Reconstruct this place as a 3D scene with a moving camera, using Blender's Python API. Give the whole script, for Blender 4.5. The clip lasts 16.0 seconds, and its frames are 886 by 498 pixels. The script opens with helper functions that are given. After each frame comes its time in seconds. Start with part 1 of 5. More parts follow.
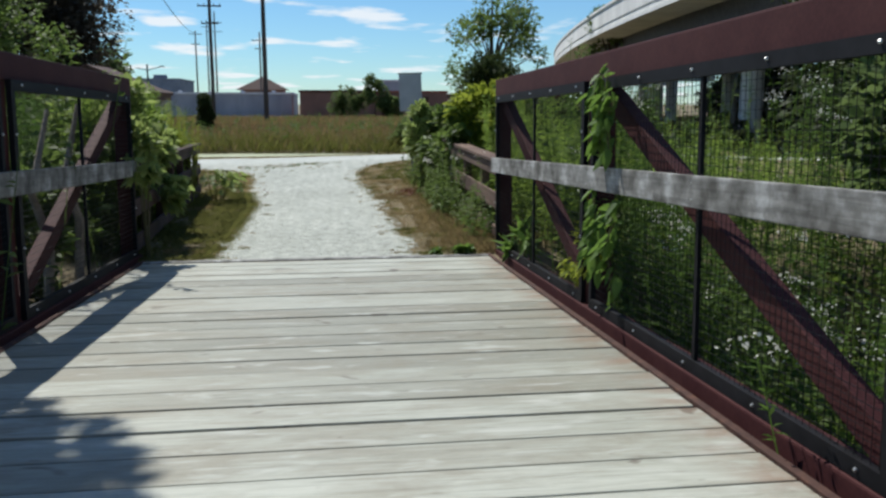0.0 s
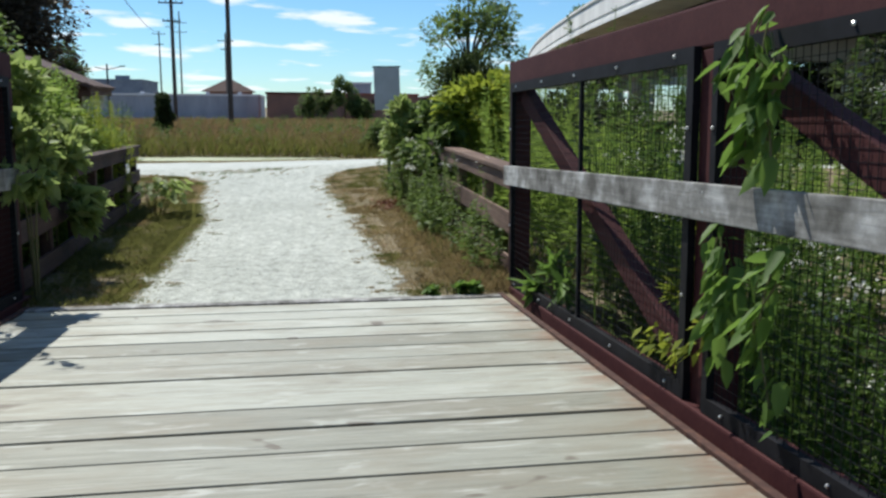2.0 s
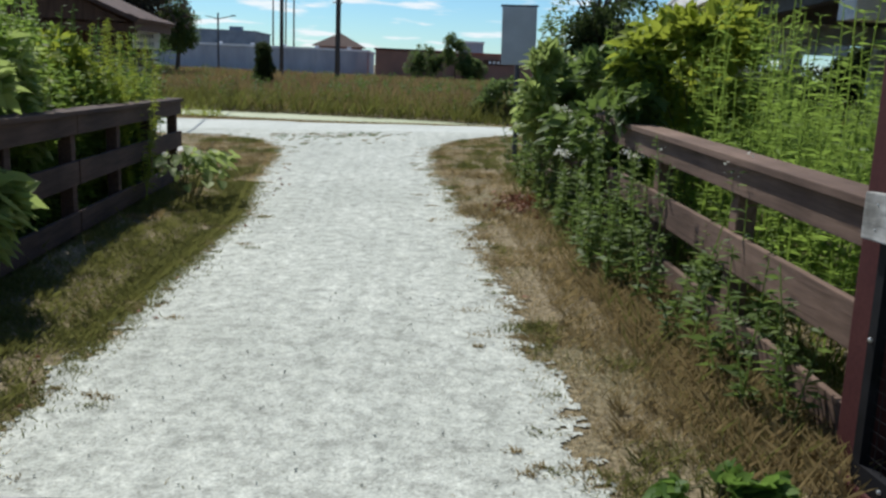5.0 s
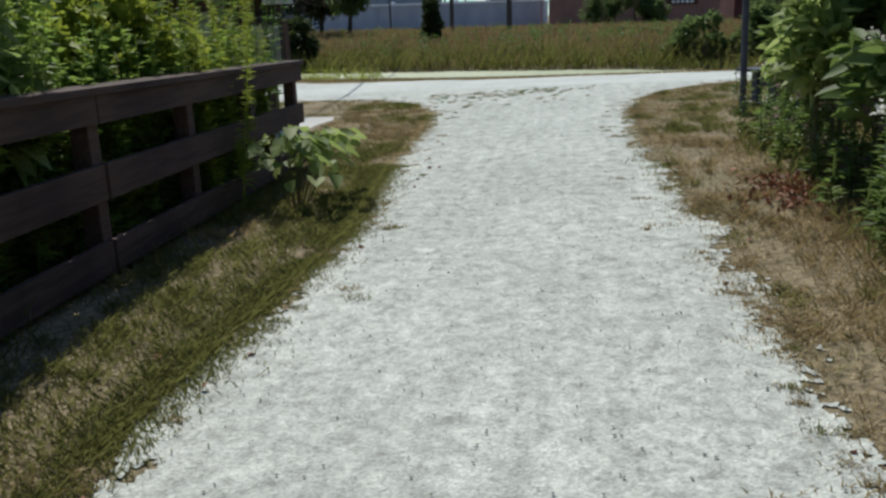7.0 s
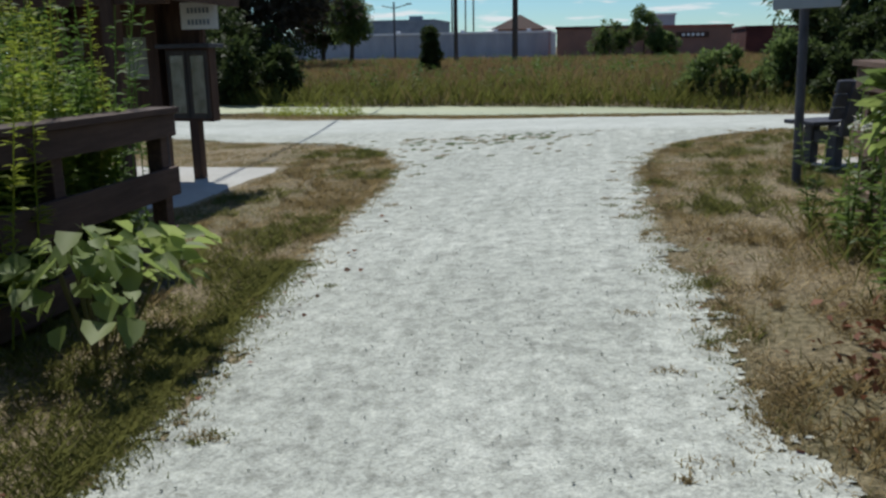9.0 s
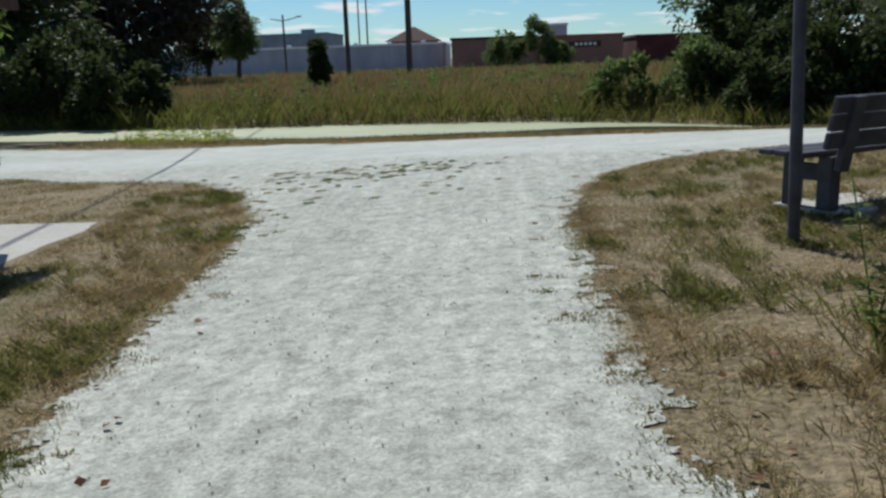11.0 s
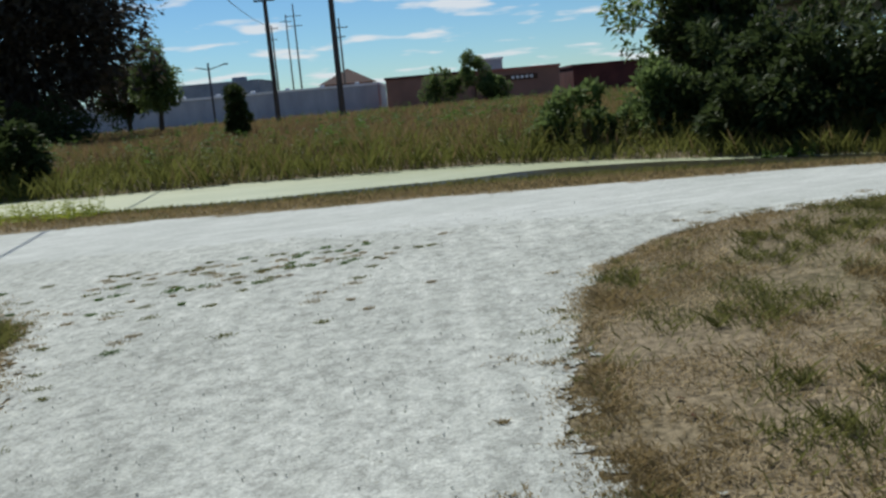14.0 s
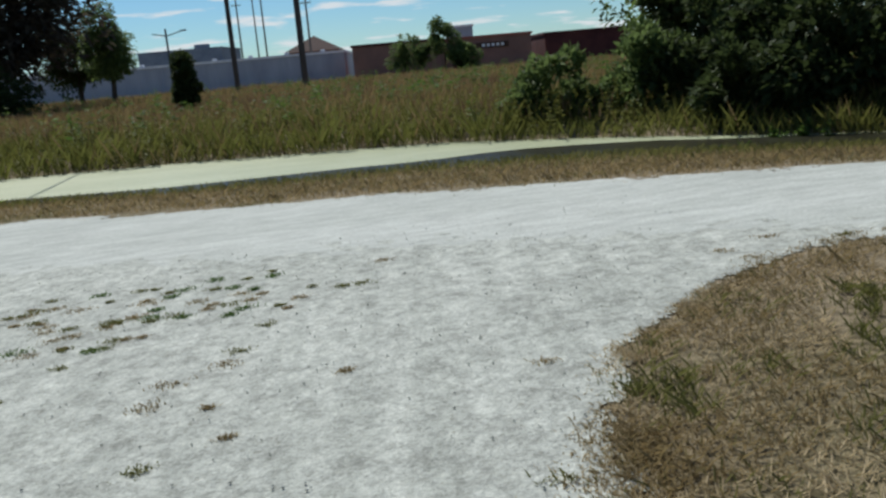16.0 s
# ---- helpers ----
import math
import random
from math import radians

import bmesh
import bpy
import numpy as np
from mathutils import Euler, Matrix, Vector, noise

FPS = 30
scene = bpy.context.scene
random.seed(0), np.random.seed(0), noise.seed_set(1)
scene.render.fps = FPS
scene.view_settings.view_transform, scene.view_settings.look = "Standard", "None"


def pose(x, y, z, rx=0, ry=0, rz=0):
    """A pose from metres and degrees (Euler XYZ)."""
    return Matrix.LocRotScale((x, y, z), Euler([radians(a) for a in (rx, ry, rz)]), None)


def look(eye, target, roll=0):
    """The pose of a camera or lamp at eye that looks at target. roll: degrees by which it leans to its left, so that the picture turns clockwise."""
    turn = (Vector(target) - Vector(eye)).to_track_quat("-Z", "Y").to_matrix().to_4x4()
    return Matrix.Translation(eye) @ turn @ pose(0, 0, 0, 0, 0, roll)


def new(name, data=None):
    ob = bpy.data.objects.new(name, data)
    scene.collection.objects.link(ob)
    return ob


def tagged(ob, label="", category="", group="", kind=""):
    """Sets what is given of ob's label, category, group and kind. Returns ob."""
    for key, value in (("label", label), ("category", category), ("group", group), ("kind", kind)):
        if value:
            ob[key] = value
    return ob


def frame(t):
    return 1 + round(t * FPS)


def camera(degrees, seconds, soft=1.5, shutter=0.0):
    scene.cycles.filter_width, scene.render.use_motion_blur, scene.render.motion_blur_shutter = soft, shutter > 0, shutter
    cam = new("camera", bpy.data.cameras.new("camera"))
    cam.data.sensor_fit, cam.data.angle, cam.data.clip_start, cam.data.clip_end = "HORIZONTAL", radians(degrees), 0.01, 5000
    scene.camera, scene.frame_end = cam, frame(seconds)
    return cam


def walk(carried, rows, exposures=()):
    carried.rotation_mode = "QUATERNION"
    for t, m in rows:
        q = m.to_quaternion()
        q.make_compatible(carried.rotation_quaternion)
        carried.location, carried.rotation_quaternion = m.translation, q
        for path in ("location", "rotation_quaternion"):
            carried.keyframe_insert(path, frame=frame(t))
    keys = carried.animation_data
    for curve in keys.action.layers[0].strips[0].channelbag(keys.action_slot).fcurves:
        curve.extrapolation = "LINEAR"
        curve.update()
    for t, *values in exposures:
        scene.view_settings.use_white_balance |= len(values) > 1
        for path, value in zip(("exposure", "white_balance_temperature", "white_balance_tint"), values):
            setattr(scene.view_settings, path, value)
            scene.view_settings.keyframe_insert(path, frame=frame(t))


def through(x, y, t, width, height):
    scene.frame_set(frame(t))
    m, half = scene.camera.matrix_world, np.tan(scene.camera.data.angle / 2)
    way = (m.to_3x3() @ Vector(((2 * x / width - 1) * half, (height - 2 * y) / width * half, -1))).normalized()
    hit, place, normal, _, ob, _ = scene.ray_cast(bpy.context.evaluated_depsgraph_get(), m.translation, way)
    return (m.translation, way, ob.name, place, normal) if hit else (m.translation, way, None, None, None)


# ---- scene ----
cam = camera(56.0, 16.0, soft=2.6)
PATH = [
    (0, (0.024, 0.309, 1.755), (0.281, 2.262, 1.412), 0.0),
    (0.5, (0.083, 1.033, 1.688), (0.338, 2.998, 1.412), -2.0),
    (1, (0.081, 1.633, 1.677), (0.355, 3.591, 1.373), -1.6),
    (1.5, (0.071, 2.213, 1.637), (0.379, 4.16, 1.298), -3.2),
    (2, (0.099, 2.807, 1.628), (0.43, 4.751, 1.295), 0.4),
    (2.5, (0.192, 3.536, 1.633), (0.523, 5.466, 1.227), -0.1),
    (3, (0.226, 4.488, 1.551), (0.38, 6.435, 1.119), 2.7),
    (3.2, (0.19, 4.709, 1.531), (0.343, 6.648, 1.065), 2.8),
    (5.3, (0.233, 7.684, 1.472), (0.308, 9.637, 1.049), 2.2),
    (5.5, (0.228, 8.014, 1.421), (0.263, 9.965, 0.98), 1.6),
    (6, (0.163, 8.795, 1.358), (-0.063, 10.722, 0.873), 1.4),
    (6.5, (0.115, 9.47, 1.336), (-0.153, 11.384, 0.822), -1.2),
    (7, (0.09, 10.073, 1.315), (-0.237, 11.973, 0.781), -1.7),
    (7.5, (0.082, 10.851, 1.302), (-0.271, 12.76, 0.821), -0.3),
    (8, (0.139, 11.514, 1.301), (-0.253, 13.414, 0.813), -1.0),
    (8.5, (0.171, 12.19, 1.3), (-0.184, 14.107, 0.857), -3.0),
    (9, (0.178, 12.792, 1.316), (-0.167, 14.706, 0.848), -1.0),
    (9.2, (0.143, 13.076, 1.316), (-0.119, 15.007, 0.868), 2.4),
    (11.3, (0.067, 15.579, 1.302), (-0.042, 17.526, 0.856), -2.2),
    (11.5, (0.065, 15.818, 1.289), (-0.04, 17.779, 0.907), -1.7),
    (12, (0.044, 16.379, 1.275), (-0.062, 18.331, 0.85), -1.8),
    (12.5, (0.089, 16.993, 1.271), (0.057, 18.946, 0.84), -3.2),
    (13, (0.117, 17.538, 1.275), (0.112, 19.502, 0.895), -2.5),
    (13.5, (0.176, 18.124, 1.269), (0.201, 20.091, 0.907), -2.9),
    (14, (0.222, 18.658, 1.258), (0.231, 20.624, 0.893), -5.0),
    (14.5, (0.254, 19.221, 1.246), (0.322, 21.174, 0.823), -4.9),
    (15, (0.276, 19.767, 1.242), (0.338, 21.717, 0.803), -3.7),
    (15.5, (0.354, 20.341, 1.243), (0.41, 22.293, 0.812), -4.3),
    (16, (0.471, 20.878, 1.232), (0.542, 22.828, 0.79), -4.9),
]
walk(cam, [(t, look(eye, target, roll)) for t, eye, target, roll in PATH],
     exposures=((0, 0.16), (0.8, 0.38), (1.5, 0.52), (2, 0.38), (3, 0.26), (5.5, 0.18), (6.4, 0.05), (7, 0.06), (8, 0.08), (9, -0.07), (11.5, -0.08), (13, -0.1), (16, -0.16)))

# ---- world, sun, exposure ----
SUN = Vector((-0.45 * math.cos(radians(53)), 0.893 * math.cos(radians(53)), math.sin(radians(53)))).normalized()
sun = new("sun", bpy.data.lights.new("sun", "SUN"))
sun.data.energy, sun.data.angle, sun.data.color = 4.5, radians(0.5), (1.0, 0.985, 0.925)
sun.matrix_world = look(SUN * 60, (0, 0, 0))
world = bpy.data.worlds.new("sky")
scene.world = world
world.use_nodes = True
wn = world.node_tree.nodes
wl = world.node_tree.links
wn.clear()


def wnode(kind, **kw):
    n = wn.new(kind)
    for k, v in kw.items():
        n.inputs[k].default_value = v
    return n


def wmath(op, a, b=None):
    n = wn.new("ShaderNodeMath")
    n.operation = op
    for i, v in enumerate((a, b)):
        if v is None:
            continue
        if isinstance(v, (int, float)):
            n.inputs[i].default_value = v
        else:
            wl.new(v, n.inputs[i])
    return n.outputs[0]


sky = wn.new("ShaderNodeTexSky")
sky.sky_type = "NISHITA"
sky.sun_disc = False
sky.sun_elevation, sky.sun_rotation = radians(53), math.atan2(SUN.x, SUN.y)
sky.air_density, sky.dust_density, sky.ozone_density = 1.0, 0.0, 5.0
tc = wn.new("ShaderNodeTexCoord")
sep = wn.new("ShaderNodeSeparateXYZ")
wl.new(tc.outputs["Generated"], sep.inputs[0])
den = wmath("ADD", wmath("MAXIMUM", sep.outputs[2], 0.0), 0.09)
comb = wn.new("ShaderNodeCombineXYZ")
wl.new(wmath("DIVIDE", sep.outputs[0], den), comb.inputs[0])
wl.new(wmath("DIVIDE", sep.outputs[1], den), comb.inputs[1])
cloud = wnode("ShaderNodeTexNoise", Scale=1.5, Detail=6.0, Roughness=0.5, Distortion=0.1)
wl.new(comb.outputs[0], cloud.inputs["Vector"])
ramp = wn.new("ShaderNodeValToRGB")
ramp.color_ramp.elements[0].position, ramp.color_ramp.elements[1].position = 0.55, 0.64
wl.new(cloud.outputs[0], ramp.inputs[0])
mix = wn.new("ShaderNodeMixRGB")
mix.inputs[2].default_value = (9.4, 9.8, 10.2, 1)
wl.new(wmath("MULTIPLY", ramp.outputs[0], 0.85), mix.inputs[0])
blue = wn.new("ShaderNodeMixRGB")
blue.blend_type = "MULTIPLY"
blue.inputs[0].default_value = 1.0
blue.inputs[2].default_value = (0.7, 0.95, 1.1, 1)
wl.new(sky.outputs[0], blue.inputs[1])
wl.new(blue.outputs[0], mix.inputs[1])
back = wn.new("ShaderNodeBackground")
back.inputs[1].default_value = 0.085
wl.new(mix.outputs[0], back.inputs[0])
wout = wn.new("ShaderNodeOutputWorld")
wl.new(back.outputs[0], wout.inputs[0])


# ---- materials ----
class Mat:
    """A small builder for node materials."""

    def __init__(self, name):
        self.m = bpy.data.materials.new(name)
        self.m.use_nodes = True
        self.t = self.m.node_tree
        self.n, self.l = self.t.nodes, self.t.links
        self.n.clear()
        self.out = self.n.new("ShaderNodeOutputMaterial")
        self.p = self.n.new("ShaderNodeBsdfPrincipled")
        self.l.new(self.p.outputs[0], self.out.inputs[0])
        self.tc = self.n.new("ShaderNodeTexCoord")

    def noise(self, scale, detail=4.0, rough=0.55, stretch=None, distort=0.0, coords="Object", shift=False):
        n = self.n.new("ShaderNodeTexNoise")
        if shift:
            n.noise_dimensions = "4D"
            far = self.n.new("ShaderNodeMath")
            far.operation = "MULTIPLY"
            far.inputs[1].default_value = 40.0
            self.l.new(self.chance(), far.inputs[0])
            self.l.new(far.outputs[0], n.inputs["W"])
        n.inputs["Scale"].default_value, n.inputs["Detail"].default_value = scale, detail
        n.inputs["Roughness"].default_value, n.inputs["Distortion"].default_value = rough, distort
        if stretch:
            mp = self.n.new("ShaderNodeMapping")
            mp.inputs["Scale"].default_value = stretch
            self.l.new(self.tc.outputs[coords], mp.inputs[0])
            self.l.new(mp.outputs[0], n.inputs["Vector"])
        else:
            self.l.new(self.tc.outputs[coords], n.inputs["Vector"])
        return n.outputs[0]

    def ramp(self, fac, *stops):
        r = self.n.new("ShaderNodeValToRGB")
        while len(r.color_ramp.elements) < len(stops):
            r.color_ramp.elements.new(0.5)
        for e, (p, c) in zip(r.color_ramp.elements, stops):
            e.position, e.color = p, (*c, 1) if len(c) == 3 else c
        self.l.new(fac, r.inputs[0])
        return r.outputs[0]

    def mix(self, fac, a, b, mode="MIX"):
        x = self.n.new("ShaderNodeMixRGB")
        x.blend_type = mode
        for i, v in enumerate((fac, a, b)):
            if isinstance(v, (int, float)):
                x.inputs[i].default_value = v
            elif isinstance(v, tuple):
                x.inputs[i].default_value = (*v, 1)
            else:
                self.l.new(v, x.inputs[i])
        return x.outputs[0]

    def island(self):
        return self.n.new("ShaderNodeNewGeometry").outputs["Random Per Island"]

    def chance(self):
        return self.n.new("ShaderNodeObjectInfo").outputs["Random"]

    def done(self, color, rough=0.8, metal=0.0, bump=None, strength=0.3, dist=0.01, spec=0.3):
        if isinstance(color, tuple):
            self.p.inputs["Base Color"].default_value = (*color, 1)
        else:
            self.l.new(color, self.p.inputs["Base Color"])
        if isinstance(rough, (int, float)):
            self.p.inputs["Roughness"].default_value = rough
        else:
            self.l.new(rough, self.p.inputs["Roughness"])
        self.p.inputs["Metallic"].default_value = metal
        self.p.inputs["Specular IOR Level"].default_value = spec
        if bump is not None:
            b = self.n.new("ShaderNodeBump")
            b.inputs["Strength"].default_value, b.inputs["Distance"].default_value = strength, dist
            self.l.new(bump, b.inputs["Height"])
            self.l.new(b.outputs[0], self.p.inputs["Normal"])
        return self.m


def leaf_material(name, dark, light, through=0.35, extra=None, gloss=0.12):
    """Foliage: colour varies from leaf to leaf and in patches; part of the light comes through."""
    k = Mat(name)
    stops = [(0.0, dark), (0.75, light)] + ([(1.0, extra)] if extra else [])
    c = k.ramp(k.island(), *stops)
    c = k.mix(k.ramp(k.noise(1.3, 2.0), (0.35, (0.0, 0.0, 0.0)), (0.7, (0.5, 0.5, 0.5))), c, dark)
    m = k.done(c, 0.58, spec=gloss)
    tr = k.n.new("ShaderNodeBsdfTranslucent")
    k.l.new(k.mix(0.6, c, tuple(v * 1.6 for v in light)), tr.inputs[0])
    sh = k.n.new("ShaderNodeMixShader")
    sh.inputs[0].default_value = through
    k.l.new(k.p.outputs[0], sh.inputs[1])
    k.l.new(tr.outputs[0], sh.inputs[2])
    k.l.new(sh.outputs[0], k.out.inputs[0])
    return m


k = Mat("ground soil and thatch")
patch = k.ramp(k.noise(0.5, 4.0), (0.35, (0.31, 0.25, 0.165)), (0.5, (0.19, 0.15, 0.082)), (0.66, (0.1, 0.1, 0.036)))
M_GROUND = k.done(k.mix(0.6, patch, k.ramp(k.noise(22.0, 5.0), (0.36, (0.06, 0.047, 0.027)), (0.64, (0.3, 0.245, 0.155)))), 0.95,
                  bump=k.noise(30.0, 6.0), strength=0.8, dist=0.03)
k = Mat("pale crushed limestone")
big = k.ramp(k.noise(0.5, 5.0, 0.6), (0.3, (0.425, 0.44, 0.4)), (0.7, (0.515, 0.53, 0.485)))
track = k.ramp(k.noise(7.0, 4.0, 0.55, (1.0, 0.09, 1.0), 0.4), (0.36, (0.92, 0.925, 0.92)), (0.66, (1.05, 1.05, 1.05)))
mottle = k.ramp(k.noise(7.0, 10.0, 0.76, (1.0, 0.95, 1.0)), (0.36, (0.68, 0.68, 0.67)), (0.5, (0.96, 0.965, 0.96)), (0.64, (1.16, 1.16, 1.15)))
grain = k.ramp(k.noise(60.0, 5.0, 0.78), (0.3, (0.6, 0.6, 0.59)), (0.6, (1.1, 1.1, 1.1)))
scuff = k.ramp(k.noise(19.0, 7.0, 0.7, (1.0, 0.8, 1.0), 0.6), (0.43, (0.84, 0.84, 0.83)), (0.5, (1.0, 1.0, 1.0)), (0.58, (1.09, 1.09, 1.08)))
fleck = k.ramp(k.noise(30.0, 3.0, 0.6), (0.64, (1.0, 1.0, 1.0)), (0.69, (0.62, 0.61, 0.58)))
base = k.mix(1.0, k.mix(1.0, k.mix(1.0, big, track, "MULTIPLY"), scuff, "MULTIPLY"), fleck, "MULTIPLY")
M_GRAVEL = k.done(k.mix(1.0, k.mix(1.0, base, mottle, "MULTIPLY"), grain, "MULTIPLY"), 0.95,
                  bump=k.mix(0.5, k.noise(9.0, 6.0, 0.7), k.noise(70.0, 3.0)), strength=0.7, dist=0.025, spec=0.15)
k = Mat("packed towpath gravel")
big = k.ramp(k.noise(0.7, 5.0, 0.6, (0.4, 1.3, 1.0)), (0.3, (0.44, 0.46, 0.425)), (0.7, (0.53, 0.55, 0.515)))
c = k.mix(1.0, big, k.ramp(k.noise(7.0, 8.0, 0.72, (0.35, 1.3, 1.0), 0.3), (0.36, (0.84, 0.84, 0.83)), (0.64, (1.1, 1.1, 1.09))), "MULTIPLY")
M_TOWPATH = k.done(k.mix(1.0, c, k.ramp(k.noise(60.0, 5.0, 0.78), (0.3, (0.68, 0.68, 0.67)), (0.6, (1.08, 1.08, 1.08))), "MULTIPLY"), 0.95,
                   bump=k.mix(0.5, k.noise(9.0, 6.0, 0.7), k.noise(70.0, 3.0)), strength=0.5, dist=0.02, spec=0.15)
k = Mat("weathered deck wood")
ob = k.chance()
tone = k.ramp(ob, (0.0, (0.235, 0.235, 0.19)), (0.5, (0.34, 0.345, 0.29)), (1.0, (0.43, 0.44, 0.38)))
g = k.noise(5.0, 8.0, 0.7, (0.35, 7.0, 6.0), 1.3, shift=True)
st = k.noise(1.5, 5.0, 0.65, (0.8, 2.0, 1.0), 0.4, shift=True)
c = k.mix(1.0, tone, k.ramp(g, (0.3, (0.45, 0.43, 0.39)), (0.45, (0.88, 0.88, 0.86)), (0.62, (1.14, 1.14, 1.14))), "MULTIPLY")
c = k.mix(k.ramp(st, (0.44, (0.0, 0.0, 0.0)), (0.66, (0.7, 0.7, 0.7))), c, (0.21, 0.185, 0.13))
pale = k.noise(2.3, 4.0, 0.6, (1.0, 4.0, 1.0), 0.8, shift=True)
c = k.mix(k.ramp(pale, (0.56, (0.0, 0.0, 0.0)), (0.7, (0.6, 0.6, 0.6))), c, (0.52, 0.53, 0.48))
knot = k.noise(2.6, 2.0, 0.4, (1.0, 1.6, 1.0), 1.5, shift=True)
c = k.mix(k.ramp(knot, (0.68, (0.0, 0.0, 0.0)), (0.73, (0.8, 0.8, 0.8))), c, (0.11, 0.085, 0.06))
along = k.n.new("ShaderNodeSeparateXYZ")
k.l.new(k.tc.outputs["Object"], along.inputs[0])
near_rust = k.ramp(along.outputs[0], (0.0, (0.0, 0.0, 0.0)), (0.78, (0.0, 0.0, 0.0)), (1.0, (1.0, 1.0, 1.0)))
near_rust.node.color_ramp.interpolation = "EASE"
half = k.n.new("ShaderNodeMath")
half.operation = "MULTIPLY"
half.inputs[1].default_value = 0.5
k.l.new(along.outputs[0], half.inputs[0])
k.l.new(half.outputs[0], near_rust.node.inputs[0])
rust = k.mix(1.0, near_rust, k.ramp(k.noise(2.2, 5.0, 0.65, (1.0, 2.0, 1.0), 0.5, shift=True), (0.42, (0.0, 0.0, 0.0)), (0.62, (0.8, 0.8, 0.8))), "MULTIPLY")
c = k.mix(rust, c, (0.2, 0.095, 0.045))
M_DECK = k.done(c, 0.62, bump=g, strength=0.6, dist=0.006, spec=0.5)
k = Mat("weathered grey board")
g = k.noise(5.0, 6.0, 0.65, (7.0, 0.4, 7.0), 0.4)
c = k.mix(1.0, k.ramp(k.noise(4.5, 6.0, 0.6), (0.36, (0.1, 0.095, 0.085)), (0.52, (0.24, 0.235, 0.22)), (0.66, (0.46, 0.46, 0.45))),
          k.ramp(g, (0.3, (0.6, 0.6, 0.6)), (0.62, (1.1, 1.1, 1.1))), "MULTIPLY")
M_RUB = k.done(c, 0.8, bump=g, strength=0.5, dist=0.005)
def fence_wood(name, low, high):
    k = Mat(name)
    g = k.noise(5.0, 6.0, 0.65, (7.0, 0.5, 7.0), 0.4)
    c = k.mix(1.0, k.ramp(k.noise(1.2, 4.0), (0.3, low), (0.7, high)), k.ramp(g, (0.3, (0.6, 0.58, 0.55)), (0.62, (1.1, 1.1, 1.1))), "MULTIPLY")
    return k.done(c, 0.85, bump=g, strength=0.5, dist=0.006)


# lit and shaded copies of one wood; sun and shade are in the colours
M_FENCE_SHADED = fence_wood("shaded copy of the fence wood", (0.04, 0.024, 0.021), (0.1, 0.062, 0.05))
M_FENCE_SUNLIT = fence_wood("sunlit copy of the fence wood", (0.085, 0.052, 0.04), (0.19, 0.125, 0.095))
k = Mat("brown weathering steel")
c = k.mix(k.ramp(k.noise(3.0, 5.0, 0.6), (0.4, (0.0, 0.0, 0.0)), (0.7, (0.7, 0.7, 0.7))), (0.058, 0.0165, 0.0175), (0.088, 0.031, 0.029))
M_STEEL = k.done(k.mix(0.3, c, k.ramp(k.noise(45.0, 4.0), (0.35, (0.03, 0.011, 0.012)), (0.7, (0.085, 0.032, 0.03)))), 0.72,
                 bump=k.noise(60.0, 3.0), strength=0.15, dist=0.003, spec=0.15)
k = Mat("rusted steel strip")
M_RUST = k.done(k.ramp(k.noise(14.0, 6.0, 0.65), (0.3, (0.04, 0.02, 0.017)), (0.55, (0.08, 0.04, 0.03)), (0.72, (0.14, 0.065, 0.04))), 0.85, bump=k.noise(50.0), strength=0.3, dist=0.003)
k = Mat("black mesh steel")
M_BLACK = k.done(k.ramp(k.noise(8.0), (0.3, (0.004, 0.004, 0.0055)), (0.7, (0.011, 0.011, 0.014))), 0.65, spec=0.18)
k = Mat("zinc bolt")
M_BOLT = k.done((0.6, 0.6, 0.58), 0.35, 0.9)
k = Mat("grey composite plastic")
M_BENCH = k.done(k.ramp(k.noise(6.0), (0.3, (0.045, 0.045, 0.055)), (0.7, (0.085, 0.085, 0.1))), 0.55, bump=k.noise(40.0), strength=0.2, dist=0.003)
k = Mat("concrete")
M_CONC = k.done(k.mix(0.5, k.ramp(k.noise(1.5, 5.0), (0.3, (0.34, 0.33, 0.3)), (0.7, (0.5, 0.49, 0.46))),
                      k.ramp(k.noise(35.0, 4.0), (0.3, (0.3, 0.3, 0.28)), (0.7, (0.52, 0.51, 0.48)))), 0.9, bump=k.noise(40.0), strength=0.2)
k = Mat("viaduct concrete")
M_VIA = k.done(k.ramp(k.noise(0.6, 6.0, 0.6, (1, 1, 0.3)), (0.3, (0.6, 0.6, 0.58)), (0.7, (0.8, 0.8, 0.77))), 0.9)
k = Mat("dark brown stained wood")
M_KIOSK = k.done(k.ramp(k.noise(4.0, 5.0, 0.6, (6.0, 6.0, 0.6)), (0.3, (0.05, 0.026, 0.018)), (0.7, (0.1, 0.055, 0.038))), 0.75)
k = Mat("brown shingle")
M_ROOF = k.done(k.ramp(k.noise(9.0, 4.0), (0.3, (0.05, 0.032, 0.028)), (0.7, (0.1, 0.06, 0.05))), 0.9, bump=k.noise(25.0), strength=0.5)
k = Mat("white sign paint")
M_WHITE = k.done(k.ramp(k.noise(3.0), (0.3, (0.62, 0.64, 0.66)), (0.7, (0.75, 0.76, 0.78))), 0.5)
k = Mat("faded ink")
M_INK = k.done((0.18, 0.22, 0.28), 0.6)
k = Mat("bare sign metal")
M_SIGN = k.done(k.ramp(k.noise(2.0, 3.0), (0.3, (0.34, 0.36, 0.39)), (0.7, (0.46, 0.48, 0.51))), 0.5, 0.25)
k = Mat("dark galvanised post")
M_POST = k.done(k.ramp(k.noise(5.0), (0.3, (0.05, 0.05, 0.06)), (0.7, (0.1, 0.1, 0.115))), 0.6, 0.2)
k = Mat("posted paper")
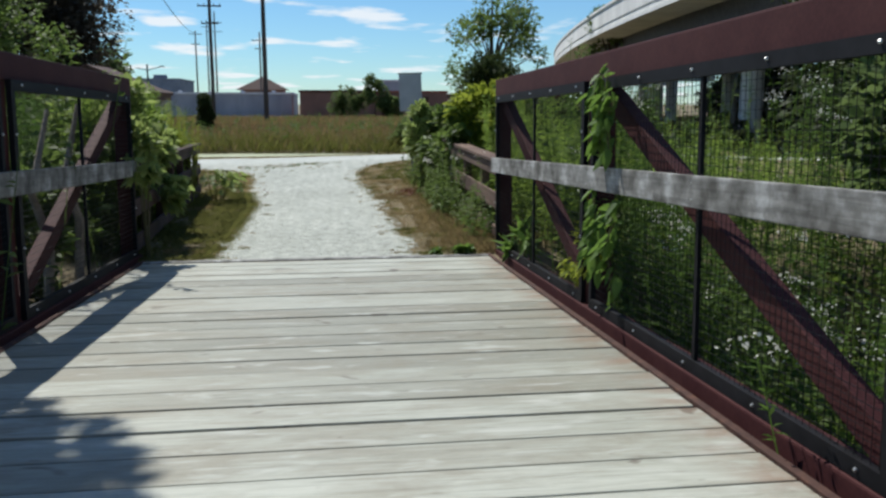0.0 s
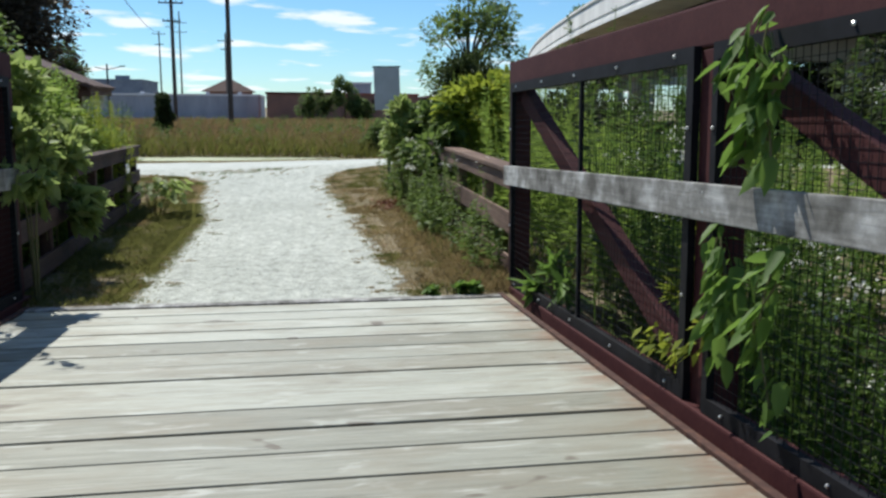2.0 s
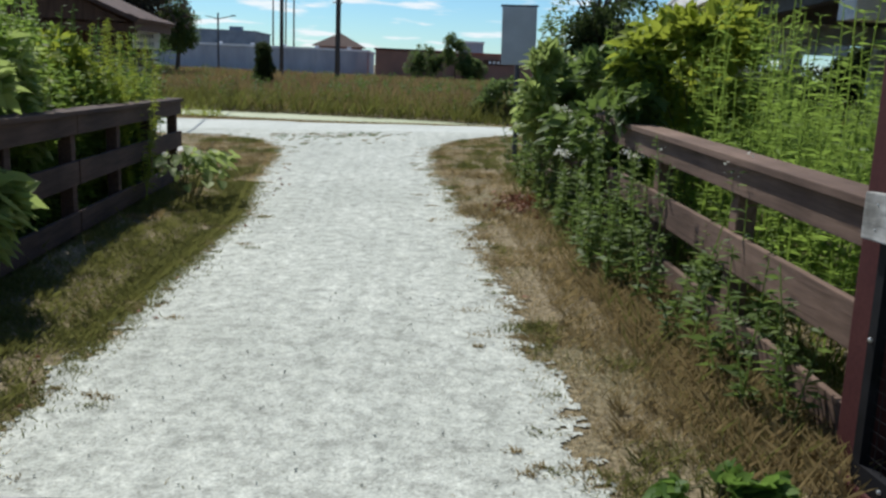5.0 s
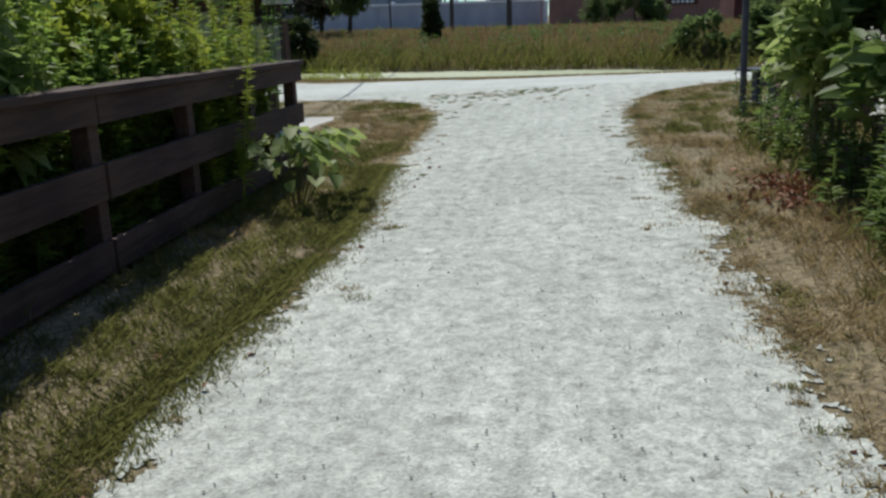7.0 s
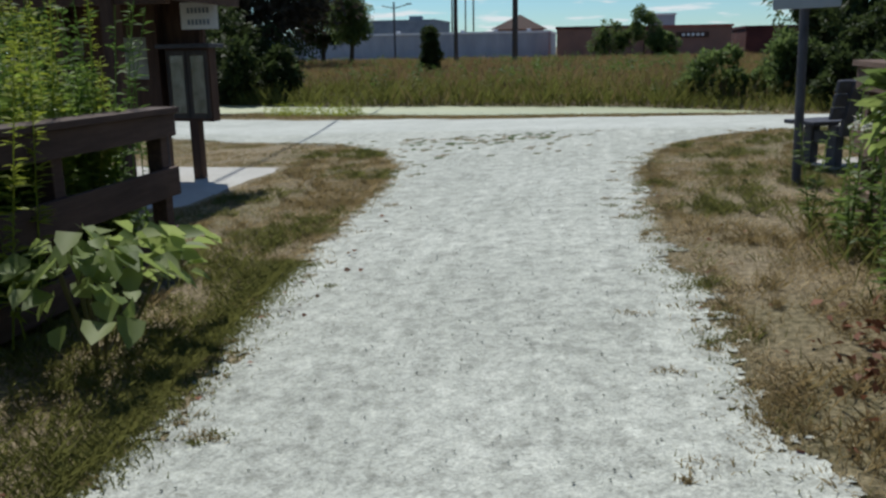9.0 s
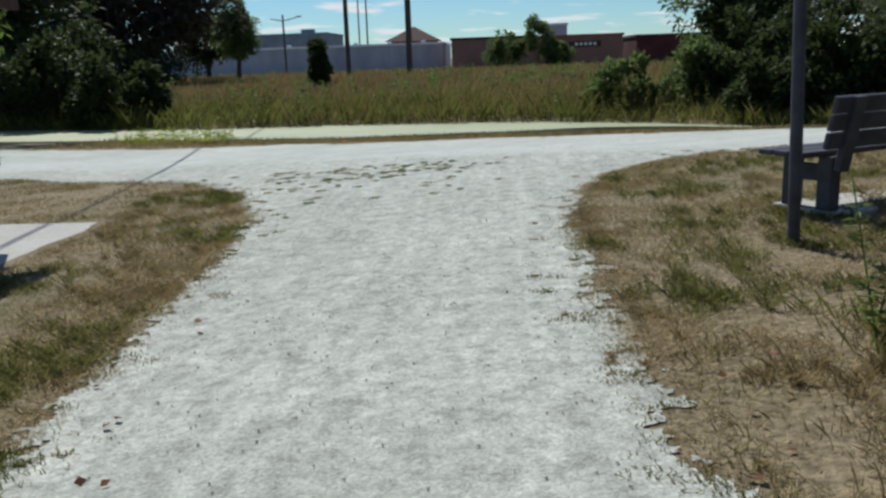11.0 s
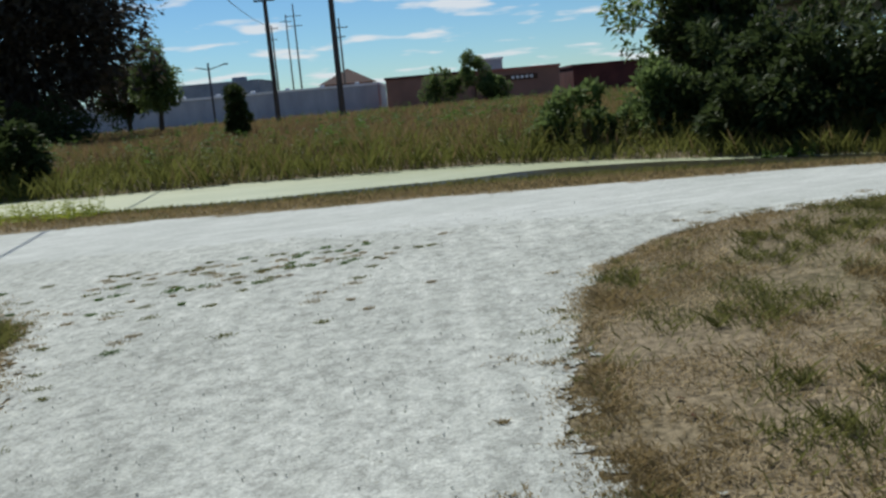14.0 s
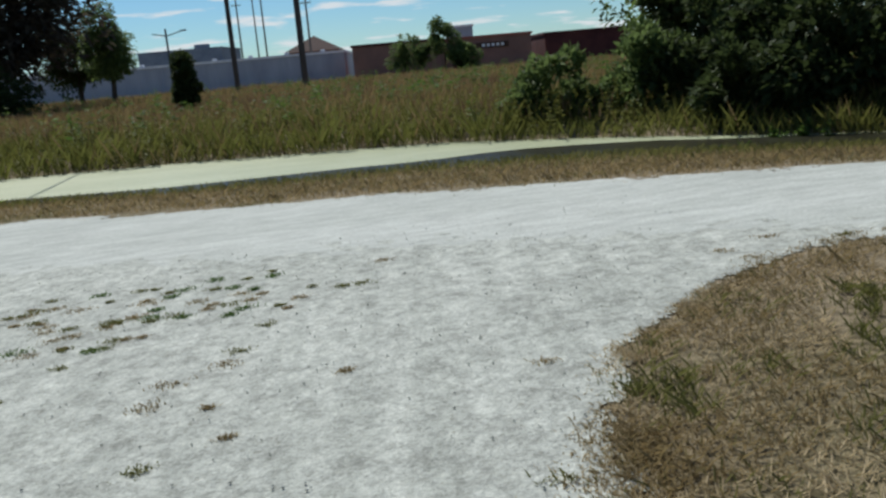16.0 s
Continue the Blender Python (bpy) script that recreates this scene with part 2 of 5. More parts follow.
M_PAPER = k.done(k.ramp(k.noise(5.0, 3.0), (0.35, (0.2, 0.21, 0.17)), (0.65, (0.42, 0.42, 0.36))), 0.7)
k = Mat("display glass")
k.p.inputs["Transmission Weight"].default_value = 1.0
M_GLASS = k.done((0.9, 0.95, 0.95), 0.05, spec=0.5)
k = Mat("utility pole wood")
M_POLE = k.done(k.ramp(k.noise(2.0, 4.0, 0.6, (8, 8, 0.5)), (0.3, (0.05, 0.042, 0.038)), (0.7, (0.11, 0.095, 0.085))), 0.9)
k = Mat("cable rubber")
M_CABLE = k.done((0.02, 0.02, 0.022), 0.6)
k = Mat("pale warehouse cladding")
M_PALE = k.done(k.ramp(k.noise(0.8, 4.0, 0.6, (1, 1, 0.25)), (0.3, (0.3, 0.32, 0.37)), (0.7, (0.4, 0.42, 0.47))), 0.8)
k = Mat("white roof edge")
M_EDGE = k.done(k.ramp(k.noise(1.0), (0.3, (0.62, 0.63, 0.66)), (0.7, (0.8, 0.8, 0.82))), 0.7)
k = Mat("red brown brickwork")
br = k.n.new("ShaderNodeTexBrick")
br.inputs["Scale"].default_value = 3.0
br.inputs["Color1"].default_value, br.inputs["Color2"].default_value = (0.4, 0.13, 0.1, 1), (0.3, 0.1, 0.08, 1)
br.inputs["Mortar"].default_value = (0.2, 0.16, 0.13, 1)
k.l.new(k.tc.outputs["Object"], br.inputs["Vector"])
M_BRICK = k.done(k.mix(0.45, br.outputs[0], k.ramp(k.noise(0.5, 5.0), (0.3, (0.24, 0.085, 0.07)), (0.7, (0.42, 0.165, 0.13)))), 0.9)
k = Mat("dark maroon cladding")
M_MAROON = k.done(k.ramp(k.noise(0.7, 4.0), (0.3, (0.06, 0.018, 0.02)), (0.7, (0.1, 0.032, 0.03))), 0.8)
k = Mat("blue grey roofing")
M_BLUEGREY = k.done(k.ramp(k.noise(0.7, 4.0), (0.3, (0.14, 0.17, 0.22)), (0.7, (0.22, 0.25, 0.3))), 0.8)
k = Mat("duckweed water")
dn = k.noise(1.1, 6.0, 0.65, (0.6, 1.4, 1.0))
sp = k.noise(40.0, 3.0)
M_WATER = k.done(k.mix(0.35, k.ramp(dn, (0.28, (0.3, 0.33, 0.2)), (0.7, (0.45, 0.47, 0.32))), k.ramp(sp, (0.3, (0.24, 0.3, 0.13)), (0.7, (0.5, 0.52, 0.36)))),
                 0.5, bump=sp, strength=0.2, dist=0.01)
k = Mat("dark open water")
M_DARKWATER = k.done(k.ramp(k.noise(3.0, 4.0), (0.3, (0.018, 0.018, 0.012)), (0.7, (0.035, 0.034, 0.022))), 0.3, spec=0.15)
k = Mat("bark")
M_BARK = k.done(k.ramp(k.noise(3.0, 5.0, 0.6, (3, 3, 0.6)), (0.3, (0.045, 0.036, 0.028)), (0.7, (0.12, 0.1, 0.08))), 0.95, bump=k.noise(20.0), strength=0.5)
k = Mat("woody stem")
M_STEM = k.done(k.ramp(k.noise(6.0), (0.3, (0.08, 0.09, 0.03)), (0.7, (0.14, 0.12, 0.06))), 0.8)
k = Mat("pale driftwood")
M_DEADWOOD = k.done(k.ramp(k.noise(5.0), (0.3, (0.2, 0.16, 0.12)), (0.7, (0.36, 0.3, 0.24))), 0.9)

M_LEAF = leaf_material("broad leaves", (0.045, 0.08, 0.018), (0.13, 0.19, 0.045), 0.44, (0.21, 0.26, 0.1), gloss=0.3)
M_LEAF_PALE = leaf_material("pale broad leaves", (0.11, 0.165, 0.035), (0.26, 0.32, 0.1), 0.5, (0.38, 0.42, 0.19), gloss=0.28)
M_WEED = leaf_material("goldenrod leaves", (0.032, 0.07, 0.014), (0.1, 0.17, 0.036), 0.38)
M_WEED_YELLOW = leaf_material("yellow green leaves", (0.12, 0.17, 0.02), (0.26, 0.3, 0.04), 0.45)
# lighter copy of the goldenrod leaves with sunlight put into its colour
M_WEED_SUNLIT = leaf_material("sunlit copy of goldenrod leaves", (0.085, 0.14, 0.024), (0.2, 0.285, 0.055), 0.55)
M_VINE = leaf_material("vine leaves", (0.05, 0.11, 0.018), (0.14, 0.23, 0.045), 0.42, gloss=0.3)
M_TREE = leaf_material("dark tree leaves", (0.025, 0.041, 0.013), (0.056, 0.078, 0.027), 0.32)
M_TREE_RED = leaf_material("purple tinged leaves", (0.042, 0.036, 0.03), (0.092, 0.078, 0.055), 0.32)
# lighter leaf copy: own mid green for some trees, lit foliage for shrubs
M_TREE_LIT = leaf_material("mid green and lit tree leaves", (0.05, 0.085, 0.024), (0.13, 0.18, 0.06), 0.4)
M_DRY = leaf_material("dry grass", (0.14, 0.108, 0.05), (0.31, 0.235, 0.115), 0.35, (0.17, 0.16, 0.06))
M_STRAW = leaf_material("bleached straw", (0.3, 0.24, 0.13), (0.5, 0.41, 0.26), 0.35)
M_SEED = leaf_material("brown seed heads", (0.1, 0.06, 0.035), (0.22, 0.15, 0.085), 0.3)
M_GREEN = leaf_material("green grass", (0.075, 0.088, 0.024), (0.165, 0.165, 0.052), 0.4)
M_MEADOW = leaf_material("meadow grass", (0.12, 0.092, 0.04), (0.24, 0.175, 0.082), 0.4, (0.14, 0.135, 0.045))
M_MEADOW_GREEN = leaf_material("green meadow weeds", (0.075, 0.088, 0.022), (0.175, 0.18, 0.048), 0.4)
M_FLOWER = leaf_material("white flower heads", (0.45, 0.45, 0.38), (0.75, 0.75, 0.68), 0.3)
M_DEADLEAF = leaf_material("fallen brown leaves", (0.1, 0.042, 0.024), (0.27, 0.12, 0.07), 0.1)


# ---- mesh helpers ----
def part(name, bm, material, parent=None, label=""):
    """Links a bmesh as one mesh object under a thing or a part."""
    me = bpy.data.meshes.new(name)
    bm.to_mesh(me)
    bm.free()
    me.materials.append(material)
    ob = new(name, me)
    if parent is not None:
        ob.parent = parent
    if label:
        ob["label"] = label
    return ob


def thing(name, label, category, group="", kind="", at=(0, 0, 0), turn=0.0, tilt=0.0):
    ob = new(name)
    ob.empty_display_size = 0.2
    ob.matrix_world = pose(*at, tilt, 0, turn)
    return tagged(ob, label, category, group, kind)


def box(bm, x0, x1, y0, y1, z0, z1, bevel=0.0, m=None):
    vs = [bm.verts.new((x, y, z)) for x in (x0, x1) for y in (y0, y1) for z in (z0, z1)]
    fs = [bm.faces.new([vs[i] for i in q]) for q in ((0, 1, 3, 2), (4, 6, 7, 5), (0, 4, 5, 1), (2, 3, 7, 6), (0, 2, 6, 4), (1, 5, 7, 3))]
    if bevel:
        es = list({e for f in fs for e in f.edges})
        r = bmesh.ops.bevel(bm, geom=es, offset=bevel, segments=2, affect="EDGES", profile=0.6)
        vs = list({v for f in r["faces"] for v in f.verts} | {v for v in vs if v.is_valid})
    if m is not None:
        bmesh.ops.transform(bm, matrix=m, verts=[v for v in vs if v.is_valid])
    return bm


def boxes(*rows, bevel=0.0):
    bm = bmesh.new()
    for r in rows:
        box(bm, *r, bevel=bevel)
    return bm


def beam(a, b, w, h, bevel=0.006):
    """A box section bar from a to b, w wide across x and h across the other way."""
    a, b = Vector(a), Vector(b)
    bm = bmesh.new()
    d = b - a
    q = d.to_track_quat("Y", "X").to_matrix().to_4x4()
    box(bm, -h / 2, h / 2, 0, d.length, -w / 2, w / 2, bevel)
    bmesh.ops.transform(bm, matrix=Matrix.Translation(a) @ q, verts=bm.verts)
    return bm


def tube(bm, pts, radii, sides=7):
    """A tapered tube along points."""
    rings = []
    for i, p in enumerate(pts):
        p = Vector(p)
        d = (Vector(pts[min(i + 1, len(pts) - 1)]) - Vector(pts[max(i - 1, 0)])).normalized()
        u = d.orthogonal().normalized()
        v = d.cross(u)
        rings.append([bm.verts.new(p + radii[i] * (u * math.cos(a) + v * math.sin(a)))
                      for a in (2 * math.pi * j / sides for j in range(sides))])
    for r, s in zip(rings, rings[1:]):
        for j in range(sides):
            bm.faces.new((r[j], r[(j + 1) % sides], s[(j + 1) % sides], s[j]))
    bm.faces.new(list(reversed(rings[0])))
    bm.faces.new(rings[-1])
    return bm


def raw(name, verts, faces, material, parent=None, label=""):
    """One mesh object from number arrays; all faces have the same number of corners."""
    me = bpy.data.meshes.new(name)
    nf, c = faces.shape
    me.vertices.add(len(verts))
    me.vertices.foreach_set("co", np.asarray(verts, dtype=np.float32).ravel())
    me.loops.add(nf * c)
    me.loops.foreach_set("vertex_index", faces.astype(np.int32).ravel())
    me.polygons.add(nf)
    me.polygons.foreach_set("loop_start", np.arange(0, nf * c, c, dtype=np.int32))
    me.polygons.foreach_set("loop_total", np.full(nf, c, dtype=np.int32))
    me.update(calc_edges=True)
    me.materials.append(material)
    ob = new(name, me)
    if parent is not None:
        ob.parent = parent
    if label:
        ob["label"] = label
    return ob


RNG = np.random.default_rng(7)


def unit(v):
    return v / np.maximum(np.linalg.norm(v, axis=1, keepdims=True), 1e-6)


def leaves(points, length, width, way=None, droop=0.3, spread=1.0):
    """Folded kite-shaped leaves at points: vertices and quads."""
    n = len(points)
    d = RNG.normal(size=(n, 3)) * spread
    if way is not None:
        d = d * 0.6 + way
    d[:, 2] -= droop
    d = unit(d)
    s = unit(np.cross(d, np.tile((0.0, 0.0, 1.0), (n, 1)) + RNG.normal(size=(n, 3)) * 0.45))
    nn = np.cross(s, d)
    k = RNG.uniform(0.65, 1.25, (n, 1))
    L, W = length * k, width * k
    v = np.empty((n, 4, 3))
    v[:, 0] = points
    v[:, 1] = points + d * L * 0.42 + s * W / 2 + nn * W * 0.12
    v[:, 2] = points + d * L - np.array((0, 0, 0.12)) * L
    v[:, 3] = points + d * L * 0.42 - s * W / 2 + nn * W * 0.12
    return v.reshape(-1, 3), np.arange(4 * n).reshape(-1, 4)


def broad_leaves(points, length, width, way=None, droop=0.3, spread=1.0):
    """Ovate leaves folded along the midrib, with a drooping pointed tip: vertices and quads."""
    n = len(points)
    d = RNG.normal(size=(n, 3)) * spread
    if way is not None:
        d = d * 0.6 + way
    d[:, 2] -= droop
    d = unit(d)
    s = unit(np.cross(d, np.tile((0.0, 0.0, 1.0), (n, 1)) + RNG.normal(size=(n, 3)) * 0.45))
    nn = np.cross(s, d)
    k = RNG.uniform(0.55, 1.3, (n, 1))
    L, W = length * k, width * k
    sag = np.array((0, 0, 1.0)) * L * RNG.uniform(0.04, 0.22, (n, 1))
    v = np.empty((n, 6, 3))
    v[:, 0] = points
    v[:, 1] = points + d * L * 0.2 + s * W * 0.46 + nn * W * 0.16
    v[:, 2] = points + d * L * 0.6 + s * W * 0.4 + nn * W * 0.14 - sag * 0.4
    v[:, 3] = points + d * L - sag
    v[:, 4] = points + d * L * 0.6 - s * W * 0.4 + nn * W * 0.14 - sag * 0.4
    v[:, 5] = points + d * L * 0.2 - s * W * 0.46 + nn * W * 0.16
    i = np.arange(n)[:, None] * 6
    return v.reshape(-1, 3), np.concatenate((i + np.array([[0, 1, 2, 3]]), i + np.array([[0, 3, 4, 5]])))


def joined(sets):
    vs, fs, k = [], [], 0
    for v, f in sets:
        vs.append(v)
        fs.append(f + k)
        k += len(v)
    return np.concatenate(vs), np.concatenate(fs)


def blades(points, height, width, lean=0.35):
    """Grass blades, bent once: vertices and quads (a tapered lower part and a tip)."""
    n = len(points)
    h = height * RNG.uniform(0.55, 1.25, (n, 1))
    a = RNG.uniform(0, 2 * math.pi, n)
    d = np.stack((np.cos(a), np.sin(a), np.zeros(n)), 1)
    s = np.stack((-np.sin(a), np.cos(a), np.zeros(n)), 1) * width / 2
    t = d * h * RNG.uniform(0.1, lean, (n, 1))
    up = np.array((0.0, 0.0, 1.0))
    v = np.empty((n, 4, 3))
    v[:, 0] = points - s
    v[:, 1] = points + s
    v[:, 2] = points + t + up * h
    v[:, 3] = points - s * 0.8 + t * 0.4 + up * h * 0.55
    return v.reshape(-1, 3), np.arange(4 * n).reshape(-1, 4)


def stalks(bases, heights, per, leaf_len, leaf_wid, lean=0.12, droop=0.15, taper=0.5, start=0.12):
    """Upright leafy stems: returns stem quads and leaf quads."""
    n = len(bases)
    off = RNG.normal(size=(n, 3)) * lean
    off[:, 2] = 0
    tops = bases + off * heights[:, None]
    tops[:, 2] = bases[:, 2] + heights
    w = 0.006
    sv = np.empty((n, 8, 3))
    for i, (dx, dy) in enumerate(((-w, 0), (w, 0), (0, -w), (0, w))):
        k = i // 2 * 4 + i % 2
        sv[:, k] = bases + np.array((dx, dy, 0))
        sv[:, k + 1 if i % 2 else k + 3] = tops + np.array((dx * 0.5, dy * 0.5, 0))
    base = np.arange(n)[:, None] * 8
    sf = np.concatenate((base + np.array([[0, 1, 2, 3]]), base + np.array([[4, 5, 6, 7]])))
    f = RNG.uniform(start, 1.0, (n, per))
    p = bases[:, None] + (tops - bases)[:, None] * f[:, :, None]
    a = RNG.uniform(0, 2 * math.pi, (n, per))
    way = np.stack((np.cos(a), np.sin(a), np.full((n, per), 0.35)), 2).reshape(-1, 3)
    size = (1 - taper * f).reshape(-1, 1)
    v, q = leaves(p.reshape(-1, 3), leaf_len * size, leaf_wid * size, way * 1.6, droop, 0.45)
    return (sv.reshape(-1, 3), sf), (v, q), tops


def lumps(center, radii, count, seed_spread=0.75):
    """Points in a ragged crown: several uneven blobs within an ellipsoid."""
    k = max(5, count // 160)
    c = unit(RNG.normal(size=(k, 3))) * RNG.uniform(0.15, seed_spread, (k, 1)) ** 0.6
    c = c * radii
    r = RNG.uniform(0.22, 0.5, k) * min(radii)
    i = RNG.integers(0, k, count)
    p = unit(RNG.normal(size=(count, 3))) * (RNG.uniform(0.35, 1.0, (count, 1)) ** 0.5) * r[i][:, None]
    return c[i] + p + np.array(center), c + np.array(center)


# ---- the lie of the land ----
def curve(x, pts):
    return np.interp(x, [p[0] for p in pts], [p[1] for p in pts])


def smooth(u):
    u = np.clip(u, 0, 1)
    return u * u * (3 - 2 * u)


LEFT_EDGE = ((9.5, -1.42), (11.7, -1.36), (15.2, -1.4), (18.2, -1.78), (19.6, -1.86), (22.6, -2.14), (23.5, -2.42), (24.7, -2.95), (26.0, -3.95), (27.6, -7.1), (29, -12), (37, -60))
RIGHT_EDGE = ((9.5, 1.06), (11, 1.0), (12.7, 0.93), (15.5, 0.85), (18.3, 0.72), (20.2, 0.67), (22.1, 0.75), (23.3, 1.03), (23.95, 1.25), (24.65, 1.95), (24.9, 2.6))
NEAR_RIGHT = ((1.9, 24.65), (2.5, 24.95), (3.4, 25.0), (6, 24.0), (12, 20.9), (60, -6))
FAR_EDGE = ((-60, 42), (-8.7, 31.0), (-5.2, 30.45), (-3.7, 30.2), (-1.26, 29.25), (0, 28.95), (1.9, 28.0), (3.9, 27.0), (8, 24.6), (12, 22.2), (60, -4))
BANK_NEAR = ((-60, 46), (-9, 35.2), (-6.2, 34.4), (-3.2, 34.0), (1, 34.4), (3.9, 33.9), (7, 32.4), (12, 29.2), (60, 2))
BANK_FAR = ((-60, 53), (-8, 38.3), (-4.4, 38.5), (1.3, 37.9), (4.4, 36.0), (6.5, 34.3), (9, 32.6), (12, 30.8), (60, 4))
WATER = -0.44


def land(x, y):
    x, y = np.asarray(x, dtype=float), np.asarray(y, dtype=float)
    fe, bn, bf = curve(x, FAR_EDGE), curve(x, BANK_NEAR), curve(x, BANK_FAR)
    z = 0.05 * smooth((y - 10) / 9) * np.clip(x + 0.2, -6, 6)
    z = z * (1 - smooth((y - 27) / 9))
    into = np.clip((y - fe) / np.maximum(bn - fe, 0.3), 0, 1)
    bank = z * (1 - into) + (WATER - 0.01) * into
    z = np.where(y > fe, bank, z)
    bed = WATER - 0.5 * smooth((y - bn) / 0.8) * smooth((bf - y) / 0.5)
    z = np.where((y > bn) & (y <= bf), bed, z)
    rise = smooth((y - bf) / 2.5)
    z = np.where(y > bf, WATER + rise * 0.3, z)
    z = z - 1.5 * smooth((9.4 - y) / 2.2)
    return z


def wobble(x, y, s, seed=0.0):
    return np.array([noise.noise((float(a) * s, float(b) * s, seed)) for a, b in zip(np.ravel(x), np.ravel(y))]).reshape(np.shape(x))


def on_path(x, y, grow=0.0):
    x, y = np.asarray(x, dtype=float), np.asarray(y, dtype=float)
    le = np.interp(y, [p[0] for p in LEFT_EDGE], [p[1] for p in LEFT_EDGE])
    re = np.interp(y, [p[0] for p in RIGHT_EDGE], [p[1] for p in RIGHT_EDGE], right=1e3)
    ok = (x > le - grow) & (x < re + grow)
    ok |= (x > 1.9) & (y > curve(x, NEAR_RIGHT) - grow)
    ok &= ~((x > 1.9) & (y < curve(x, NEAR_RIGHT) - grow))
    return ok & (y < curve(x, FAR_EDGE) + grow) & (y > 9.74)


xs = np.concatenate((np.linspace(-1500, -60, 12), np.linspace(-55, -14, 20), np.linspace(-13, 14, 109), np.linspace(16, 60, 20), np.linspace(70, 1500, 12)))
ys = np.concatenate((np.linspace(-1200, -12, 12), np.linspace(-10, 6, 20), np.linspace(6.4, 42, 150), np.linspace(43, 160, 40), np.linspace(170, 2500, 16)))
gx, gy = np.meshgrid(xs, ys)
gz = land(gx, gy)
near = (np.abs(gx) < 14) & (gy > 6) & (gy < 42) & ~on_path(gx, gy, 0.3)
gz = np.where(near, gz + 0.006 * wobble(gx, gy, 2.0) - 0.007, gz - np.where((gy > 9) & (gy < 34), 0.004, 0))
gz = np.where((gy > curve(gx, BANK_FAR) + 2) & (gy < 200), gz + 0.25 * wobble(gx, gy, 0.12, 4.0), gz)
nx, ny = len(xs), len(ys)
i = (np.arange(ny - 1)[:, None] * nx + np.arange(nx - 1)[None]).ravel()
ground = raw("ground", np.stack((gx, gy, gz), 2).reshape(-1, 3), np.stack((i, i + 1, i + 1 + nx, i + nx), 1), M_GROUND)
tagged(ground, "dry grassy ground with bare soil patches", "ground", kind="structure")


def gravel_sheet(packed):
    c = 0.027
    px, py = np.meshgrid(np.arange(-13, 13, c), np.arange(9.74, 34, c))
    mx, my = px[:-1, :-1] + c / 2, py[:-1, :-1] + c / 2
    edge = on_path(mx, my, 0.35) & ~on_path(mx, my, -0.35)
    w = np.zeros(mx.shape)
    w[edge] = 0.16 * wobble(mx[edge], my[edge], 1.7, 9.0) + 0.1 * wobble(mx[edge], my[edge], 4.0, 2.0) + 0.12 * wobble(mx[edge], my[edge], 11.0, 5.0) + 0.09 * wobble(mx[edge], my[edge], 27.0, 8.0)
    keep = on_path(mx + w, my + w * 0.6)
    bound = my - curve(mx, FAR_EDGE) + 2.35
    e = keep & (np.abs(bound) < 0.8)
    bound[e] -= 0.3 * wobble(mx[e], my[e], 0.8, 6.0) + 0.4 * wobble(mx[e], my[e], 6.0, 3.0) + 0.1 * wobble(mx[e], my[e], 19.0, 1.0)
    lane = bound > 0
    keep &= lane if packed else ~lane
    n = px.shape[1]
    idx = (np.arange(px.shape[0] - 1)[:, None] * n + np.arange(n - 1)[None])[keep]
    f = np.stack((idx, idx + 1, idx + 1 + n, idx + n), 1)
    used, inv = np.unique(f, return_inverse=True)
    z = land(px, py) + 0.003
    px, py = px + 0.009 * np.sin(px * 731 + py * 377), py + 0.009 * np.sin(px * 519 - py * 633)
    v = np.stack((px, py, z), 2).reshape(-1, 3)[used]
    return v, inv.reshape(f.shape)


path = raw("gravel_path", *gravel_sheet(False), M_GRAVEL)
tagged(raw("towpath", *gravel_sheet(True), M_TOWPATH), "smooth packed pale gravel of the towpath", "path", kind="structure")
tagged(path, "pale crushed limestone path with a junction", "path", kind="structure")
for lo, hi in ((-60, -13), (13, 60)):
    a = np.linspace(lo, hi, 40)
    lowy = np.interp(a, [p[1] for p in LEFT_EDGE][::-1], [p[0] for p in LEFT_EDGE][::-1]) if lo < 0 else curve(a, NEAR_RIGHT)
    v = np.stack((np.repeat(a, 2), np.stack((lowy, curve(a, FAR_EDGE)), 1).ravel(), np.zeros(80)), 1)
    v[:, 2] = land(v[:, 0], v[:, 1]) + 0.03
    j = np.arange(39) * 2
    tagged(raw("towpath", v, np.stack((j, j + 2, j + 3, j + 1), 1), M_TOWPATH), "pale gravel towpath running along the canal", "path", kind="structure")
a = np.linspace(-60, 60, 160)
for nm, lo_off, hi_off, mat, lb, dz in (("water", 0.0, 0.0, M_DARKWATER, "dark still canal water", 0.0),
                                        ("duckweed", 0.85, -0.02, M_WATER, "pale green duckweed covering the canal", 0.006)):
    w0 = curve(a, BANK_NEAR) + lo_off * (0.5 + 0.5 * smooth((a + 9) / 10) + 0.9 * smooth((a - 0.5) / 2.5)) + 0.18 * wobble(a, a * 0, 1.1, lo_off) - 0.25
    w1 = curve(a, BANK_FAR) + 0.25
    t = np.linspace(0, 1, 7)
    if nm == "duckweed":
        w0 = w0 + 0.25
    v = np.stack((np.repeat(a, 7), (w0[:, None] + (w1 - w0)[:, None] * t).ravel(), np.full(len(a) * 7, WATER + dz)), 1)
    q = (np.arange(len(a) - 1)[:, None] * 7 + np.arange(6)[None]).ravel()
    tagged(raw(nm, v, np.stack((q, q + 7, q + 8, q + 1), 1), mat), lb, "water", kind="structure")


# ---- footbridge ----
BRIDGE = dict(at=(0, 10, 0), tilt=-2.63)
PANEL = 3.7
RISE = 0.024


bm = bmesh.new()
bmesh.ops.create_uvsphere(bm, u_segments=8, v_segments=5, radius=0.0095)
